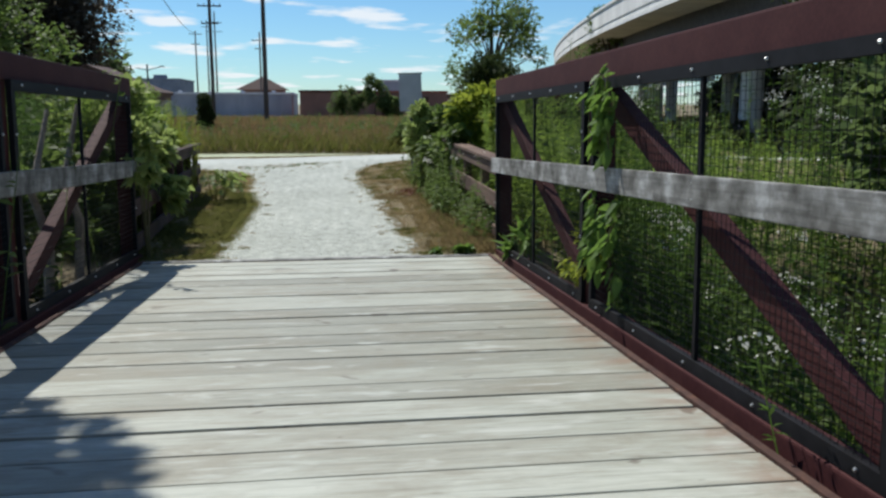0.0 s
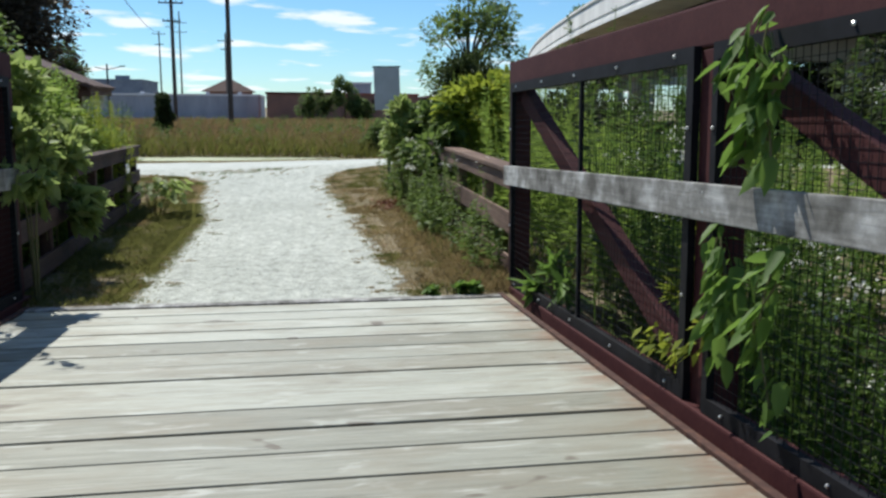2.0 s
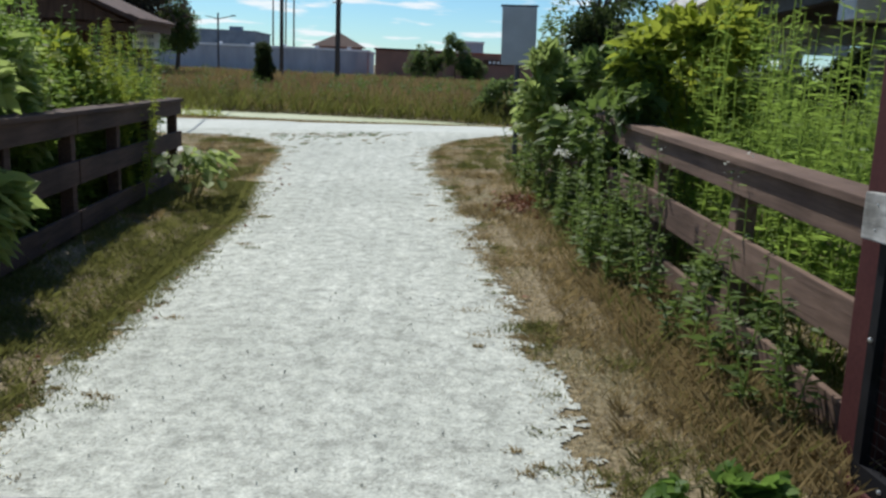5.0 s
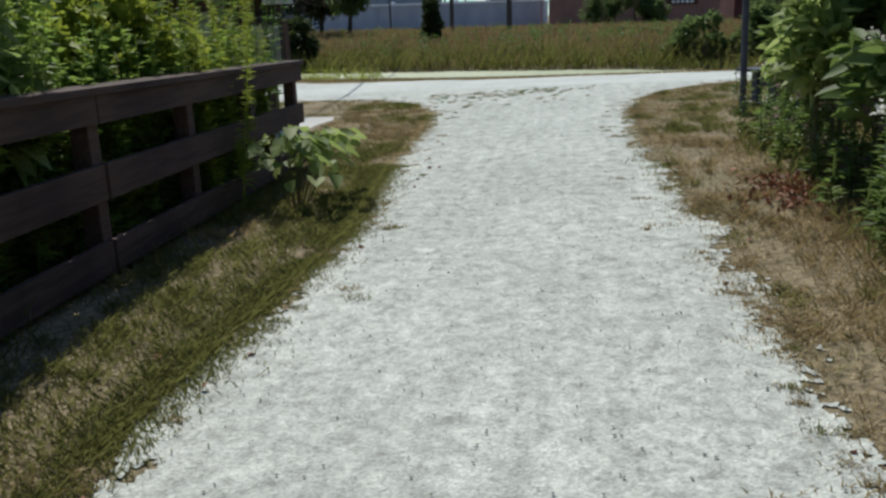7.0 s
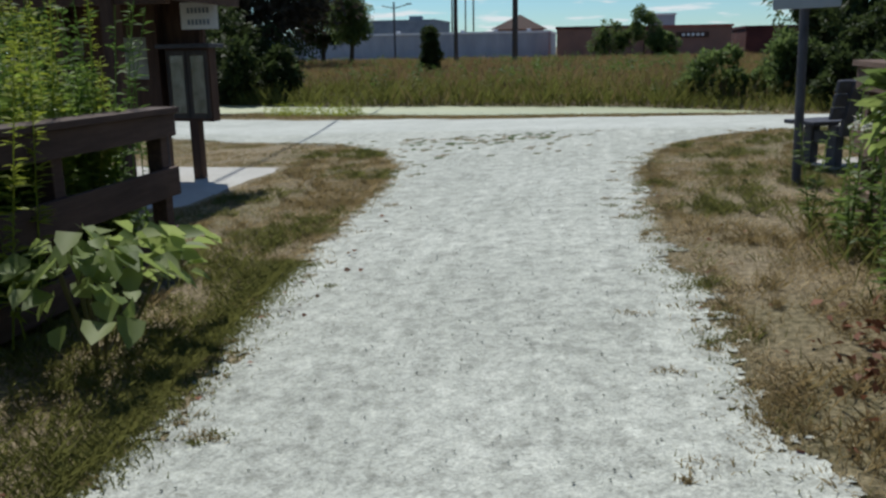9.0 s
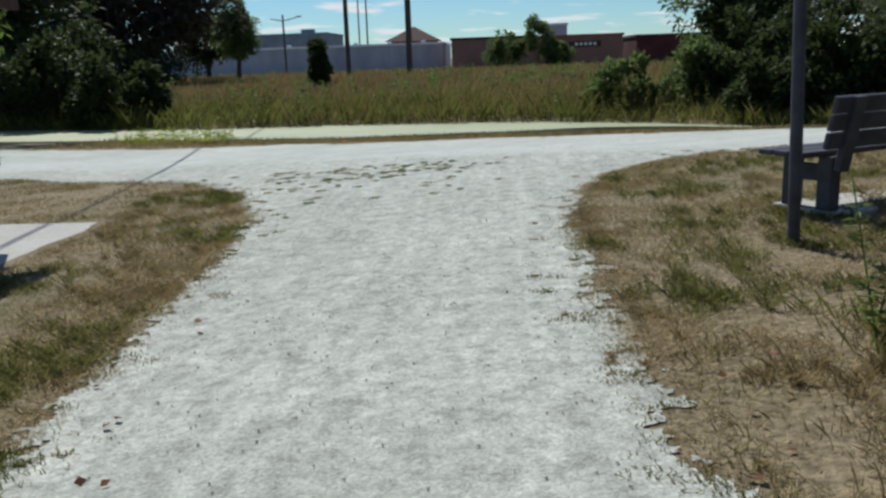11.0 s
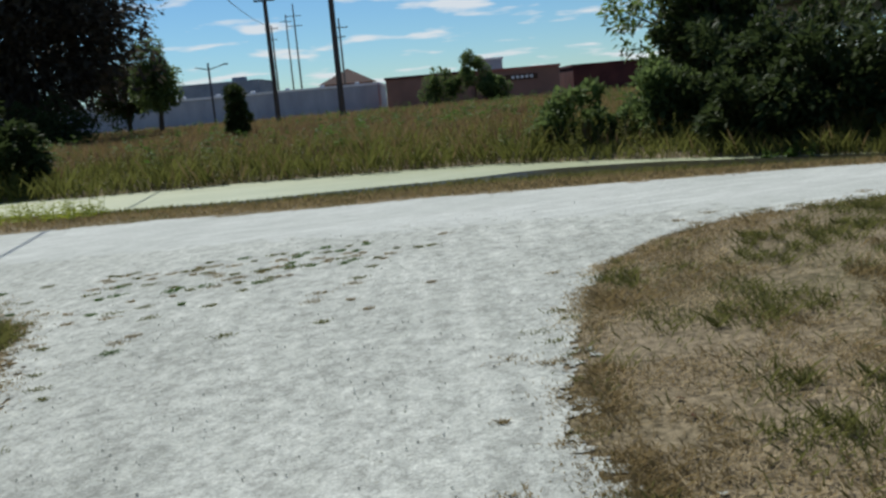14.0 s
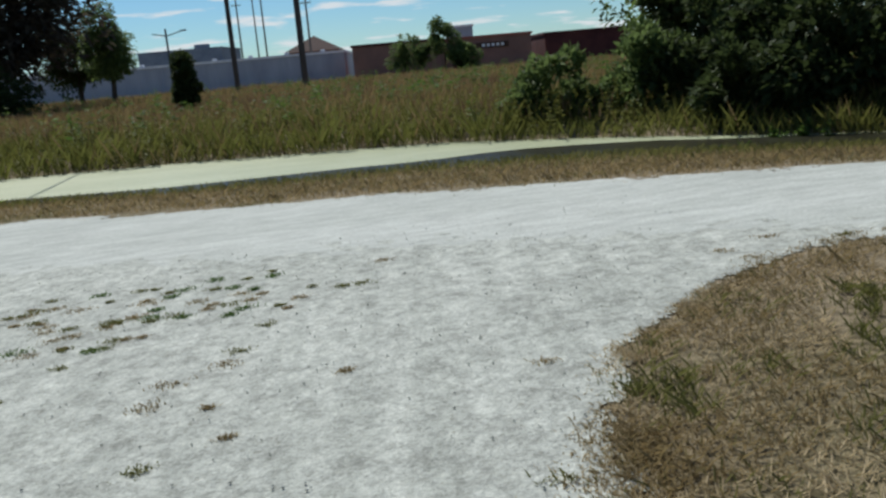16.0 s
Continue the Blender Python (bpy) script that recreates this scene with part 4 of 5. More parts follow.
for yy in (2, 19, 36, 53.5, 71, 89):
    cx = np.interp(yy, [p[1] for p in line], [p[0] for p in line])
    part("pier_cap", boxes((cx - 6.2, cx + 6.2, yy - 0.6, yy + 0.6, 3.7, 4.698), bevel=0.03), M_VIA, via)
    for o in (-2.55, 2.55):
        part("column", tube(bmesh.new(), ((cx + o, yy, -2.2), (cx + o, yy, 3.698)), (0.5, 0.5), 16), M_VIA, via)


# ---- vegetation ----
def scatter(n, x0, x1, y0, y1):
    return np.stack((RNG.uniform(x0, x1, n), RNG.uniform(y0, y1, n)), 1)


def grounded(p, dz=0.0):
    return np.column_stack((p, land(p[:, 0], p[:, 1]) + dz))


def stuff(name, sets, material, label, category):
    return tagged(raw(name, *joined(sets), material), label, category, kind="stuff")


# short verge turf, dry with green patches and bare soil between
p = np.concatenate((scatter(430000, -3.9, 4.0, 9.9, 26.0), scatter(60000, -8, 7.5, 26.0, 34.0), scatter(30000, -9, 9, 15, 34), scatter(60000, -8.5, -3.9, 17.5, 28)))
y = RNG.uniform(9.9, 24.6, 90000)
side = RNG.uniform(size=len(y)) < 0.5
x = np.where(side, np.interp(y, [q[0] for q in LEFT_EDGE], [q[1] for q in LEFT_EDGE]) - 0.05, np.interp(y, [q[0] for q in RIGHT_EDGE], [q[1] for q in RIGHT_EDGE]) + 0.05)
p = np.concatenate((p, np.stack((x + 0.08 * RNG.normal(size=len(y)), y), 1)))
edge = 0.09 * RNG.normal(size=len(p))
keep = ~on_path(p[:, 0] + edge, p[:, 1] + edge, -0.07) & (p[:, 1] < curve(p[:, 0], BANK_NEAR) + 0.1)
keep &= ~((p[:, 0] > -6.9) & (p[:, 0] < -3.7) & (p[:, 1] > 20.3) & (p[:, 1] < 23.4))
bare = 0.62 + 2.3 * wobble(p[:, 0], p[:, 1], 1.5, 5.0) + 1.1 * wobble(p[:, 0], p[:, 1], 5.0, 1.0)
bare += np.where((p[:, 0] < -1.2) & (p[:, 1] < 18.5), 0.45, 0)
p = p[keep & (RNG.uniform(size=len(p)) < np.clip(bare, 0.1, 1))]
greenness = 0.75 * wobble(p[:, 0], p[:, 1], 1.1, 7.0) + 0.5 * wobble(p[:, 0], p[:, 1], 3.5, 3.0) + 0.16 * RNG.normal(size=len(p))
greenness += np.where((p[:, 0] < -1.0) & (p[:, 1] < 18), 0.6, -0.1) + np.where(p[:, 1] < 12, 0.1, 0)
for x, y, r in ((1.49, 21.19, 0.3), (1.34, 22.36, 0.25), (1.25, 19.5, 0.25), (2.05, 22.8, 0.3), (2.6, 23.6, 0.35), (-2.9, 22.4, 0.3), (-3.2, 24.6, 0.35)):
    greenness += 0.95 * np.exp(-((p[:, 0] - x) ** 2 + (p[:, 1] - y) ** 2) / r ** 2)
straw = 0.1 + 1.2 * wobble(p[:, 0], p[:, 1], 2.0, 11.0) + 0.3 * RNG.normal(size=len(p))
gp = p[greenness > 0.2]
sp = p[(greenness <= 0.2) & (straw > 0.25)]
dp = p[(greenness <= 0.2) & (straw <= 0.25)]
def short(p, h):
    """Blade heights: lower where the turf thins out over the gravel."""
    return np.where(on_path(p[:, 0], p[:, 1], 0.05), 0.6, 1.0)[:, None] * h


stuff("dry_turf", [blades(grounded(dp), short(dp, 0.03), 0.0055, 2.2)], M_DRY, "short sun-dried brown turf beside the path", "grass")
stuff("straw_turf", [blades(grounded(sp), short(sp, 0.027), 0.0055, 2.6)], M_STRAW, "bleached straw lying in the dry turf", "grass")
stuff("green_turf", [blades(grounded(gp), short(gp, 0.042), 0.006, 1.6)], M_GREEN, "short green turf and clover beside the path", "grass")
# taller tufts standing in the turf
p = scatter(2600, -3.9, 4.0, 10, 26)
p = p[~on_path(p[:, 0], p[:, 1], 0.16)]
p = p[~((p[:, 0] < -3.6) & (p[:, 1] > 20.2) & (p[:, 1] < 23.5))]
w = wobble(p[:, 0], p[:, 1], 1.1, 7.0) + np.where((p[:, 0] < -1) & (p[:, 1] < 18), 0.3, 0) + 0.6 * np.exp(-((p[:, 0] - 1.45) ** 2 + (p[:, 1] - 21.3) ** 2) / 0.15)
for c, mat, nm, lb in ((p[w > 0.12], M_GREEN, "grass_tufts", "green grass tufts in the dry turf"), (p[w < -0.12], M_DRY, "dry_tufts", "dry brown grass tufts in the turf")):
    q = np.repeat(c, 34, 0) + RNG.normal(size=(len(c) * 34, 2)) * np.repeat(RNG.uniform(0.015, 0.06, (len(c), 1)), 34, 0)
    stuff(nm, [blades(grounded(q), 0.062, 0.005, 1.5)], mat, lb, "grass")
# clumps creeping over the gravel's edges
p = scatter(14000, -7, 4.5, 9.9, 27.5)
inside = on_path(p[:, 0], p[:, 1], 0.04) & ~on_path(p[:, 0], p[:, 1], -0.38) & (p[:, 1] < curve(p[:, 0], FAR_EDGE) - 1.0)
deep = on_path(p[:, 0], p[:, 1], -0.13)
lush = wobble(p[:, 0], p[:, 1], 1.6, 21.0) + np.where((p[:, 0] > 0) & (p[:, 1] > 18.5), 0.18, -0.05)
p = p[inside & (RNG.uniform(size=len(p)) < np.where(deep, 0.06 + 0.45 * np.maximum(lush, 0), 0.5 + 0.5 * lush))]
pick = RNG.uniform(size=len(p))
for c, mat, nm, lb in ((p[pick < 0.62], M_DRY, "edge_clumps", "dry grass clumps creeping over the gravel"), (p[pick >= 0.62], M_GREEN, "edge_clumps", "green grass clumps creeping over the gravel")):
    q = np.repeat(c, 36, 0) + RNG.normal(size=(len(c) * 36, 2)) * np.repeat(RNG.uniform(0.01, 0.045, (len(c), 1)), 36, 0) * (1.4, 0.8)
    stuff(nm, [blades(grounded(q, 0.004), 0.016, 0.006, 2.6)], mat, lb, "grass")
# low weed mats scattered over the junction
hub = np.concatenate((scatter(60, -2.8, -0.4, 25.0, 26.2), scatter(80, -3.8, 0.3, 23.4, 26.2), scatter(16, -1.6, -0.6, 25.3, 26.0)))
for share, mat, lb, h in ((hub[::6], M_WEED, "dark green weed mats rooted in the gravel", 0.018), (np.concatenate((hub[1::6], hub[4::6])), M_GREEN, "olive weed mats rooted in the gravel", 0.014), (np.concatenate((hub[2::6], hub[5::6])), M_DRY, "dry sprigs rooted in the gravel", 0.012)):
    wide = np.repeat(RNG.uniform(0.008, 0.036, (len(share), 1)), 60, 0)
    q = np.repeat(share, 60, 0) + RNG.normal(size=(len(share) * 60, 2)) * wide * (1.3, 0.9)
    stuff("path_sprigs", [blades(grounded(q, 0.005), h, 0.007, 2.4)], mat, lb, "weeds")
# tall grass at the fence feet
p = np.concatenate((scatter(300, -2.8, -2.3, 10.1, 18.0), scatter(5200, 1.5, 2.6, 10.1, 19.0)))
p = p[RNG.uniform(size=len(p)) < np.where(p[:, 0] > 0, smooth((p[:, 0] - 1.2) / 0.8), 0.8)]
stuff("fence_grass", [blades(grounded(p), 0.14, 0.005, 0.9)], M_GREEN, "longer rough grass at the foot of the fences", "grass")
p = np.concatenate((scatter(5200, 1.2, 2.1, 10.1, 15.5), scatter(4200, 1.5, 2.15, 9.9, 13.0)))
stuff("hay_grass", [blades(grounded(p), 0.06 + 0.08 * smooth((p[:, :1] - 1.3) / 0.6), 0.0032, 1.2)], M_DRY, "bleached long grass below the board fence", "grass")
# rough grass down the canal bank
p = scatter(60000, -9, 9, 23, 36)
into = (p[:, 1] - curve(p[:, 0], FAR_EDGE)) / (curve(p[:, 0], BANK_NEAR) - curve(p[:, 0], FAR_EDGE))
p, into = p[(into > 0.03) & (into < 1.04)], into[(into > 0.03) & (into < 1.04)]
gm = into + 0.2 * RNG.normal(size=len(p)) > 0.8
stuff("bank_grass", [blades(grounded(p[~gm]), 0.07, 0.009, 1.5)], M_DRY, "dry rough grass on the near canal bank", "grass")
stuff("bank_grass", [blades(grounded(p[gm]), 0.11, 0.011, 1.0)], M_GREEN, "green fringe of grass along the water", "grass")

# meadow over the canal
n = 230000
u = RNG.uniform(size=n)
y = 33 + (112 - 33) * u ** 1.7
x = RNG.uniform(-1, 1, n) * (9 + (y - 20) * 0.62) + (y - 30) * 0.02
p = np.stack((x, y), 1)
bf = curve(x, BANK_FAR)
p, y, bf = p[y > bf], y[y > bf], bf[y > bf]
front = np.exp(-(y - bf) / 5.0)
green = wobble(p[:, 0], p[:, 1], 0.16, 2.0) * 0.9 + 0.25 * RNG.normal(size=len(p)) + front * 0.75 + np.where(p[:, 0] > 2, 0.15, 0)
h = (0.4 + 0.12 * front + 0.25 * wobble(p[:, 0], p[:, 1], 0.35, 6.0) + 0.3 * wobble(p[:, 0], p[:, 1], 1.2, 8.0))[:, None]
wd = (0.009 + (y - 33) * 0.0006)[:, None]
g3 = np.column_stack((p, land(p[:, 0], p[:, 1]) - 0.03))
gm = green > 0.52
stuff("meadow_grass", [blades(g3[~gm], h[~gm] * 1.15, wd[~gm], 0.5)], M_MEADOW, "tall olive brown meadow grass across the canal", "grass")
stuff("meadow_weeds", [blades(g3[gm], h[gm] * 0.95, wd[gm] * 1.15, 0.8)], M_MEADOW_GREEN, "green weeds in the meadow across the canal", "weeds")
p = scatter(4200, -24, 14, 28, 44)
p = p[(p[:, 0] < 5.5) & (p[:, 1] > curve(p[:, 0], BANK_FAR) + 0.1) & (p[:, 1] < curve(p[:, 0], BANK_FAR) + 4.5)]
a, b, _ = stalks(grounded(p), RNG.uniform(0.35, 0.95, len(p)), 26, 0.13, 0.045)
stuff("bank_weeds", [a, b], M_MEADOW_GREEN, "rank green weeds on the far canal bank", "weeds")
p = scatter(160, 5.2, 7.2, 33.3, 34.3)
a, b, _ = stalks(grounded(p), RNG.uniform(0.1, 0.3, len(p)), 10, 0.14, 0.07)
stuff("water_weeds", [a, b], M_WEED, "low green plants at the water's edge", "weeds")
p = scatter(90, -7.6, -5.4, 31.8, 33.2)
a, b, _ = stalks(grounded(p), RNG.uniform(0.15, 0.4, len(p)), 8, 0.2, 0.03)
stuff("water_weeds", [a, b], M_WEED_YELLOW, "yellow green reeds on the near bank", "weeds")

p = np.concatenate((scatter(900, -22, 14, 38, 60), scatter(1500, -40, 30, 45, 105)))
p = p[(wobble(p[:, 0], p[:, 1], 0.22, 13.0) > 0.1) & (p[:, 1] > curve(p[:, 0], BANK_FAR) + 1)]
a, b, _ = stalks(grounded(p), RNG.uniform(0.6, 1.05, len(p)), 18, 0.3, 0.1)
stuff("meadow_clumps", [a, b], M_WEED, "darker green weed clumps in the meadow", "weeds")
p = np.concatenate((scatter(40000, -22, 14, 35, 60), scatter(26000, -40, 30, 50, 105)))
p = p[(wobble(p[:, 0], p[:, 1], 0.2, 31.0) + 0.2 * RNG.normal(size=len(p)) > 0.22) & (p[:, 1] > curve(p[:, 0], BANK_FAR) + 1)]
stuff("seed_heads", [blades(grounded(p, 0.2), 0.38, 0.03, 0.5)], M_SEED, "brown seeding grass heads in the meadow", "grass")

# weeds beside the bridge and behind the fences
p = np.concatenate((scatter(950, 2.45, 6.6, -2, 9.8), scatter(300, 2.35, 3.4, 1, 9.8)))
w = wobble(p[:, 0], p[:, 1], 0.9, 2.0)
p, w = p[w > -0.16], w[w > -0.16]
g = grounded(p)
a, b, t = stalks(g, RNG.uniform(1.5, 2.3, len(p)) + 0.9 * w, 44, 0.15, 0.03)
stuff("goldenrod", [a, b], M_WEED, "tall leafy green goldenrod beyond the bridge mesh", "weeds")
i = RNG.choice(len(t), 130, replace=False)
c = np.repeat(t[i], 26, 0) + RNG.normal(size=(130 * 26, 3)) * (0.06, 0.06, 0.035)
p = np.concatenate((scatter(900, 2.4, 7.0, 0, 9.8), scatter(500, 3.0, 9.0, 9.8, 19.0)))
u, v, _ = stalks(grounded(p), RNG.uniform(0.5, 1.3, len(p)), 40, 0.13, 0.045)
stuff("undergrowth", [u, v], M_WEED_SUNLIT, "bright green low weeds beyond the bridge mesh", "weeds")
# broad-leaved weeds added to give dark shading behind the mesh
p = scatter(330, 2.4, 4.6, 0, 9.7)
u, v, _ = stalks(grounded(p), RNG.uniform(1.1, 2.1, len(p)), 46, 0.12, 0.065)
stuff("nettles", [u, v], M_LEAF, "broad-leaved weeds added close behind the bridge mesh as dark filling", "weeds")
stuff("white_flowers", [leaves(c, 0.025, 0.022)], M_FLOWER, "white flower heads among the goldenrod", "flowers")
p = np.concatenate((scatter(260, 2.95, 5.5, 10.0, 17.5), scatter(150, 2.35, 2.95, 10.3, 17.0)))
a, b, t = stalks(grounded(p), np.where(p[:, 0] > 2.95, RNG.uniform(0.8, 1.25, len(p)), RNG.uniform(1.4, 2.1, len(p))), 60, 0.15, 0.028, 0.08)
stuff("goldenrod", [a, b], M_WEED_SUNLIT, "bright green feathery goldenrod behind the board fence", "weeds")
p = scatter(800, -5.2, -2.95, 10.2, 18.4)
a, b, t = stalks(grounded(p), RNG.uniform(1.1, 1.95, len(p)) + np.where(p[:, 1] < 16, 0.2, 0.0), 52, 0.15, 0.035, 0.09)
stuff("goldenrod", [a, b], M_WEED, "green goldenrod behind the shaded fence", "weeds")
# dense rows coloured as sunlit, packed to keep sun off the verge
y = RNG.uniform(10.3, 18.0, 1000)
p = np.stack((-2.35 - 0.47 * (y - 10.25) / 7.95 - RNG.uniform(0.14, 0.6, 1000), y), 1)
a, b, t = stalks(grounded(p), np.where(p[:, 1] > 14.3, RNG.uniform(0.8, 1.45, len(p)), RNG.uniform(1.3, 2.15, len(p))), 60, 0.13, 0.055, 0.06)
stuff("fence_weeds", [a, b], M_WEED_SUNLIT, "dense weeds pressed against the shaded fence, coloured as sunlit", "weeds")
# low dark layer added to deepen the shade at the fence's foot
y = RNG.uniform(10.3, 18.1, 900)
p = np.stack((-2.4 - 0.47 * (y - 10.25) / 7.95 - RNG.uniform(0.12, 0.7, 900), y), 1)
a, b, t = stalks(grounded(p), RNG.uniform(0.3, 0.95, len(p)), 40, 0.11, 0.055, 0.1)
stuff("undergrowth", [a, b], M_WEED, "dark low weed layer added behind the shaded fence to block sun", "weeds")
p = np.concatenate((scatter(13, -2.95, -2.55, 15.6, 16.6), scatter(13, -3.1, -2.9, 16.8, 17.9)))
a, b, t = stalks(grounded(p), RNG.uniform(1.3, 1.95, len(p)), 190, 0.11, 0.018, 0.06)
stuff("goldenrod", [a, b], M_WEED_YELLOW, "upright feathery goldenrod through the fence rails", "weeds")
p = scatter(420, -8, -2.4, -4, 9.9)
a, b, t = stalks(grounded(p), RNG.uniform(1.8, 3.1, len(p)), 34, 0.2, 0.09)
stuff("thicket", [a, b], M_LEAF, "dark leafy thicket against the shaded truss", "weeds")
p = np.concatenate((scatter(125, 1.6, 2.1, 12.6, 18.6), scatter(26, 1.72, 2.1, 10.4, 12.6)))
a, b, t = stalks(grounded(p), RNG.uniform(0.25, 1.1, len(p)), 44, 0.12, 0.034)
stuff("roadside_weeds", [a, b], M_LEAF, "weeds with white flowers in front of the board fence", "weeds")
i = np.argsort(-t[:, 2])[4:64:6]
c = np.repeat(t[i], 60, 0) + RNG.normal(size=(len(i) * 60, 3)) * (0.045, 0.045, 0.022)
stuff("white_flowers", [leaves(c, 0.024, 0.022)], M_FLOWER, "creamy white flower clusters before the board fence", "flowers")


def bush(name, label, center, radii, n, size, mat, stems=9, wide=0.62, category="bush", group=""):
    """A shrub: stems from its base to the clumps of its crown, and leaves."""
    bx, by = center[0], center[1]
    z0 = float(land(bx, by))
    b = thing(name, label, category, group, at=(bx, by, z0))
    pts, cs = lumps((0, 0, center[2] - z0), np.array(radii, dtype=float), n)
    pts[:, 2] = np.maximum(pts[:, 2], 0.03)
    for c in cs[:stems]:
        mid = (c[0] * 0.35, c[1] * 0.35, max(c[2] * 0.55, 0.05))
        part("stem", tube(bmesh.new(), ((c[0] * 0.12, c[1] * 0.12, -0.1), mid, tuple(c)), (0.006 + size * 0.03, 0.005 + size * 0.015, 0.003), 5), M_STEM, b)
    way = unit(pts - np.array((0, 0, center[2] - z0 - radii[2] * 0.6)))
    shape = broad_leaves if abs(bx) < 4.5 and by < 20 else leaves
    raw("foliage", *shape(pts, size * 1.1, size * wide, way, 0.35), mat, b)
    return b


bush("vine_bush", "broad-leaved green shrub growing over the board fence", (2.1, 14.9, 1.2), (0.5, 1.6, 0.75), 2900, 0.14, M_LEAF)
bush("vine_bush", "pale leafed shrub at the far end of the board fence", (2.35, 17.0, 1.2), (0.4, 1.0, 0.5), 900, 0.15, M_LEAF_PALE)
bush("vine_bush", "green leafy shrub hanging over the board fence rails", (2.0, 16.6, 1.15), (0.5, 0.9, 0.55), 750, 0.16, M_LEAF)
bush("vine_bush", "yellow green shrub top above the board fence", (2.75, 14.3, 1.7), (0.7, 1.4, 0.55), 2000, 0.14, M_WEED_YELLOW)
bush("vine_bush", "leafy shrub spilling round the shaded truss end", (-2.9, 11.7, 1.2), (0.6, 1.5, 1.1), 2600, 0.16, M_LEAF_PALE)
bush("vine_bush", "pale leafy shrub draped over the shaded fence", (-2.42, 11.7, 0.95), (0.45, 1.3, 0.75), 1900, 0.15, M_LEAF_PALE, 4)
# takes the pale leaves to stand in for sunlit ones
bush("vine_bush", "broad-leaved shrub behind the shaded fence, coloured as sunlit", (-3.25, 13.6, 1.25), (0.65, 1.6, 0.8), 2200, 0.14, M_LEAF_PALE)
bush("vine_bush", "yellow green shrub behind the shaded fence", (-3.4, 15.6, 1.3), (0.6, 1.4, 0.8), 1900, 0.13, M_WEED_YELLOW)
plant = thing("broad_leaved_plant", "pale heart-leaved plant sprawling from the fence end", "plant", at=(-2.3, 16.3, float(land(-2.3, 16.3))))
q = np.column_stack((np.clip(0.3 + 0.2 * RNG.normal(size=105), 0.0, 0.62), np.clip(0.26 * RNG.normal(size=105), -0.5, 0.5), np.zeros(105)))
q[:, 2] = 0.56 - 0.3 * np.hypot(q[:, 0] - 0.3, q[:, 1]) + 0.06 * RNG.normal(size=105)
q[:, 2] = np.maximum(q[:, 2], 0.1)
for c in q[:16]:
    part("stem", tube(bmesh.new(), ((0.1 + c[0] * 0.2, c[1] * 0.3, -0.05), (c[0] * 0.7, c[1] * 0.7, c[2] * 0.8), tuple(c)), (0.006, 0.005, 0.003), 5), M_STEM, plant)
away = unit(np.column_stack((q[:, 0] - 0.1, q[:, 1], np.zeros(105)))) * 1.4
raw("foliage", *broad_leaves(q, 0.14, 0.115, away, 0.35, 0.6), M_LEAF_PALE, plant)
bush("vine_bush", "pale leafy sprays leaning over the path from the fence", (1.75, 16.4, 1.2), (0.5, 0.9, 0.6), 800, 0.14, M_LEAF_PALE, 10)
bush("sapling", "drooping pale leaves at the fence end", (2.2, 17.9, 1.35), (0.35, 0.6, 0.4), 130, 0.15, M_LEAF_PALE, 5, 0.7)
bush("sumac", "green sumac seedling at the deck edge", (1.96, 8.85, 0.3), (0.14, 0.55, 0.22), 170, 0.17, M_VINE, 6, 0.3)
bush("sumac", "yellow green sapling behind the mesh", (2.07, 6.72, 0.72), (0.06, 0.2, 0.45), 240, 0.1, M_WEED_YELLOW, 6, 0.45)
bush("vine_bush", "leafy spray over the deck end", (-2.1, 10.1, 1.3), (0.32, 0.45, 0.5), 230, 0.13, M_LEAF_PALE)
bush("creeping_weed", "low ivy patch at the deck end", (1.4, 9.95, 0.03), (0.55, 0.14, 0.06), 150, 0.09, M_VINE, 4, 0.7)
# shrubs added to shade the deck's left side; the nearer ones stay unseen
for x, y, z, r, n in ((-3.15, 8.6, 0.3, (0.55, 1.2, 1.35), 2600), (-3.2, 6.4, 0.3, (0.6, 1.3, 1.5), 2800), (-3.3, 4.2, 0.7, (0.7, 1.2, 1.9), 3200), (-3.6, 2.0, 0.5, (0.8, 1.4, 1.8), 3000)):
    bush("thicket_shrub", "dense leafy shrub added behind the truss mesh to shade the deck", (x, y, z), r, n, 0.13, M_LEAF, 7, 0.6, group="shrubs beside the bridge")
# row added as a dark background, standing in for shade under the viaduct
for x, y, z, r, n in ((7.5, 3.0, 0.4, (1.6, 2.0, 1.8), 3000), (8.5, 7.5, 0.5, (1.7, 2.0, 1.9), 3200), (8.3, 11.5, 0.6, (1.4, 1.8, 1.6), 3000), (6.6, 17.0, 0.4, (1.6, 1.8, 0.8), 2200), (5.5, 20.5, 0.4, (1.2, 1.4, 0.8), 1700)):
    bush("thicket_shrub", "dense shrub added as a dark background beyond the bridge mesh", (x, y, z), r, n, 0.2, M_TREE, 7, 0.5, group="shrubs beside the bridge")
# backdrop shrubs added where only deep shade lies under the viaduct
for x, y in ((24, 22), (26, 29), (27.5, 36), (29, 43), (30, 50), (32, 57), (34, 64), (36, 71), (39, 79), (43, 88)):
    bush("thicket_shrub", "dark shrub added as a backdrop for the shade under the viaduct", (x, y, 2.0), (3.0, 4.5, 3.3), 3600, 0.5, M_TREE, 6, 0.6, group="shrubs under the viaduct")
bush("dark_shrub", "small dark upright shrub alone in the meadow", (-7.9, 55, 1.25), (0.55, 0.55, 1.45), 8000, 0.15, M_TREE)
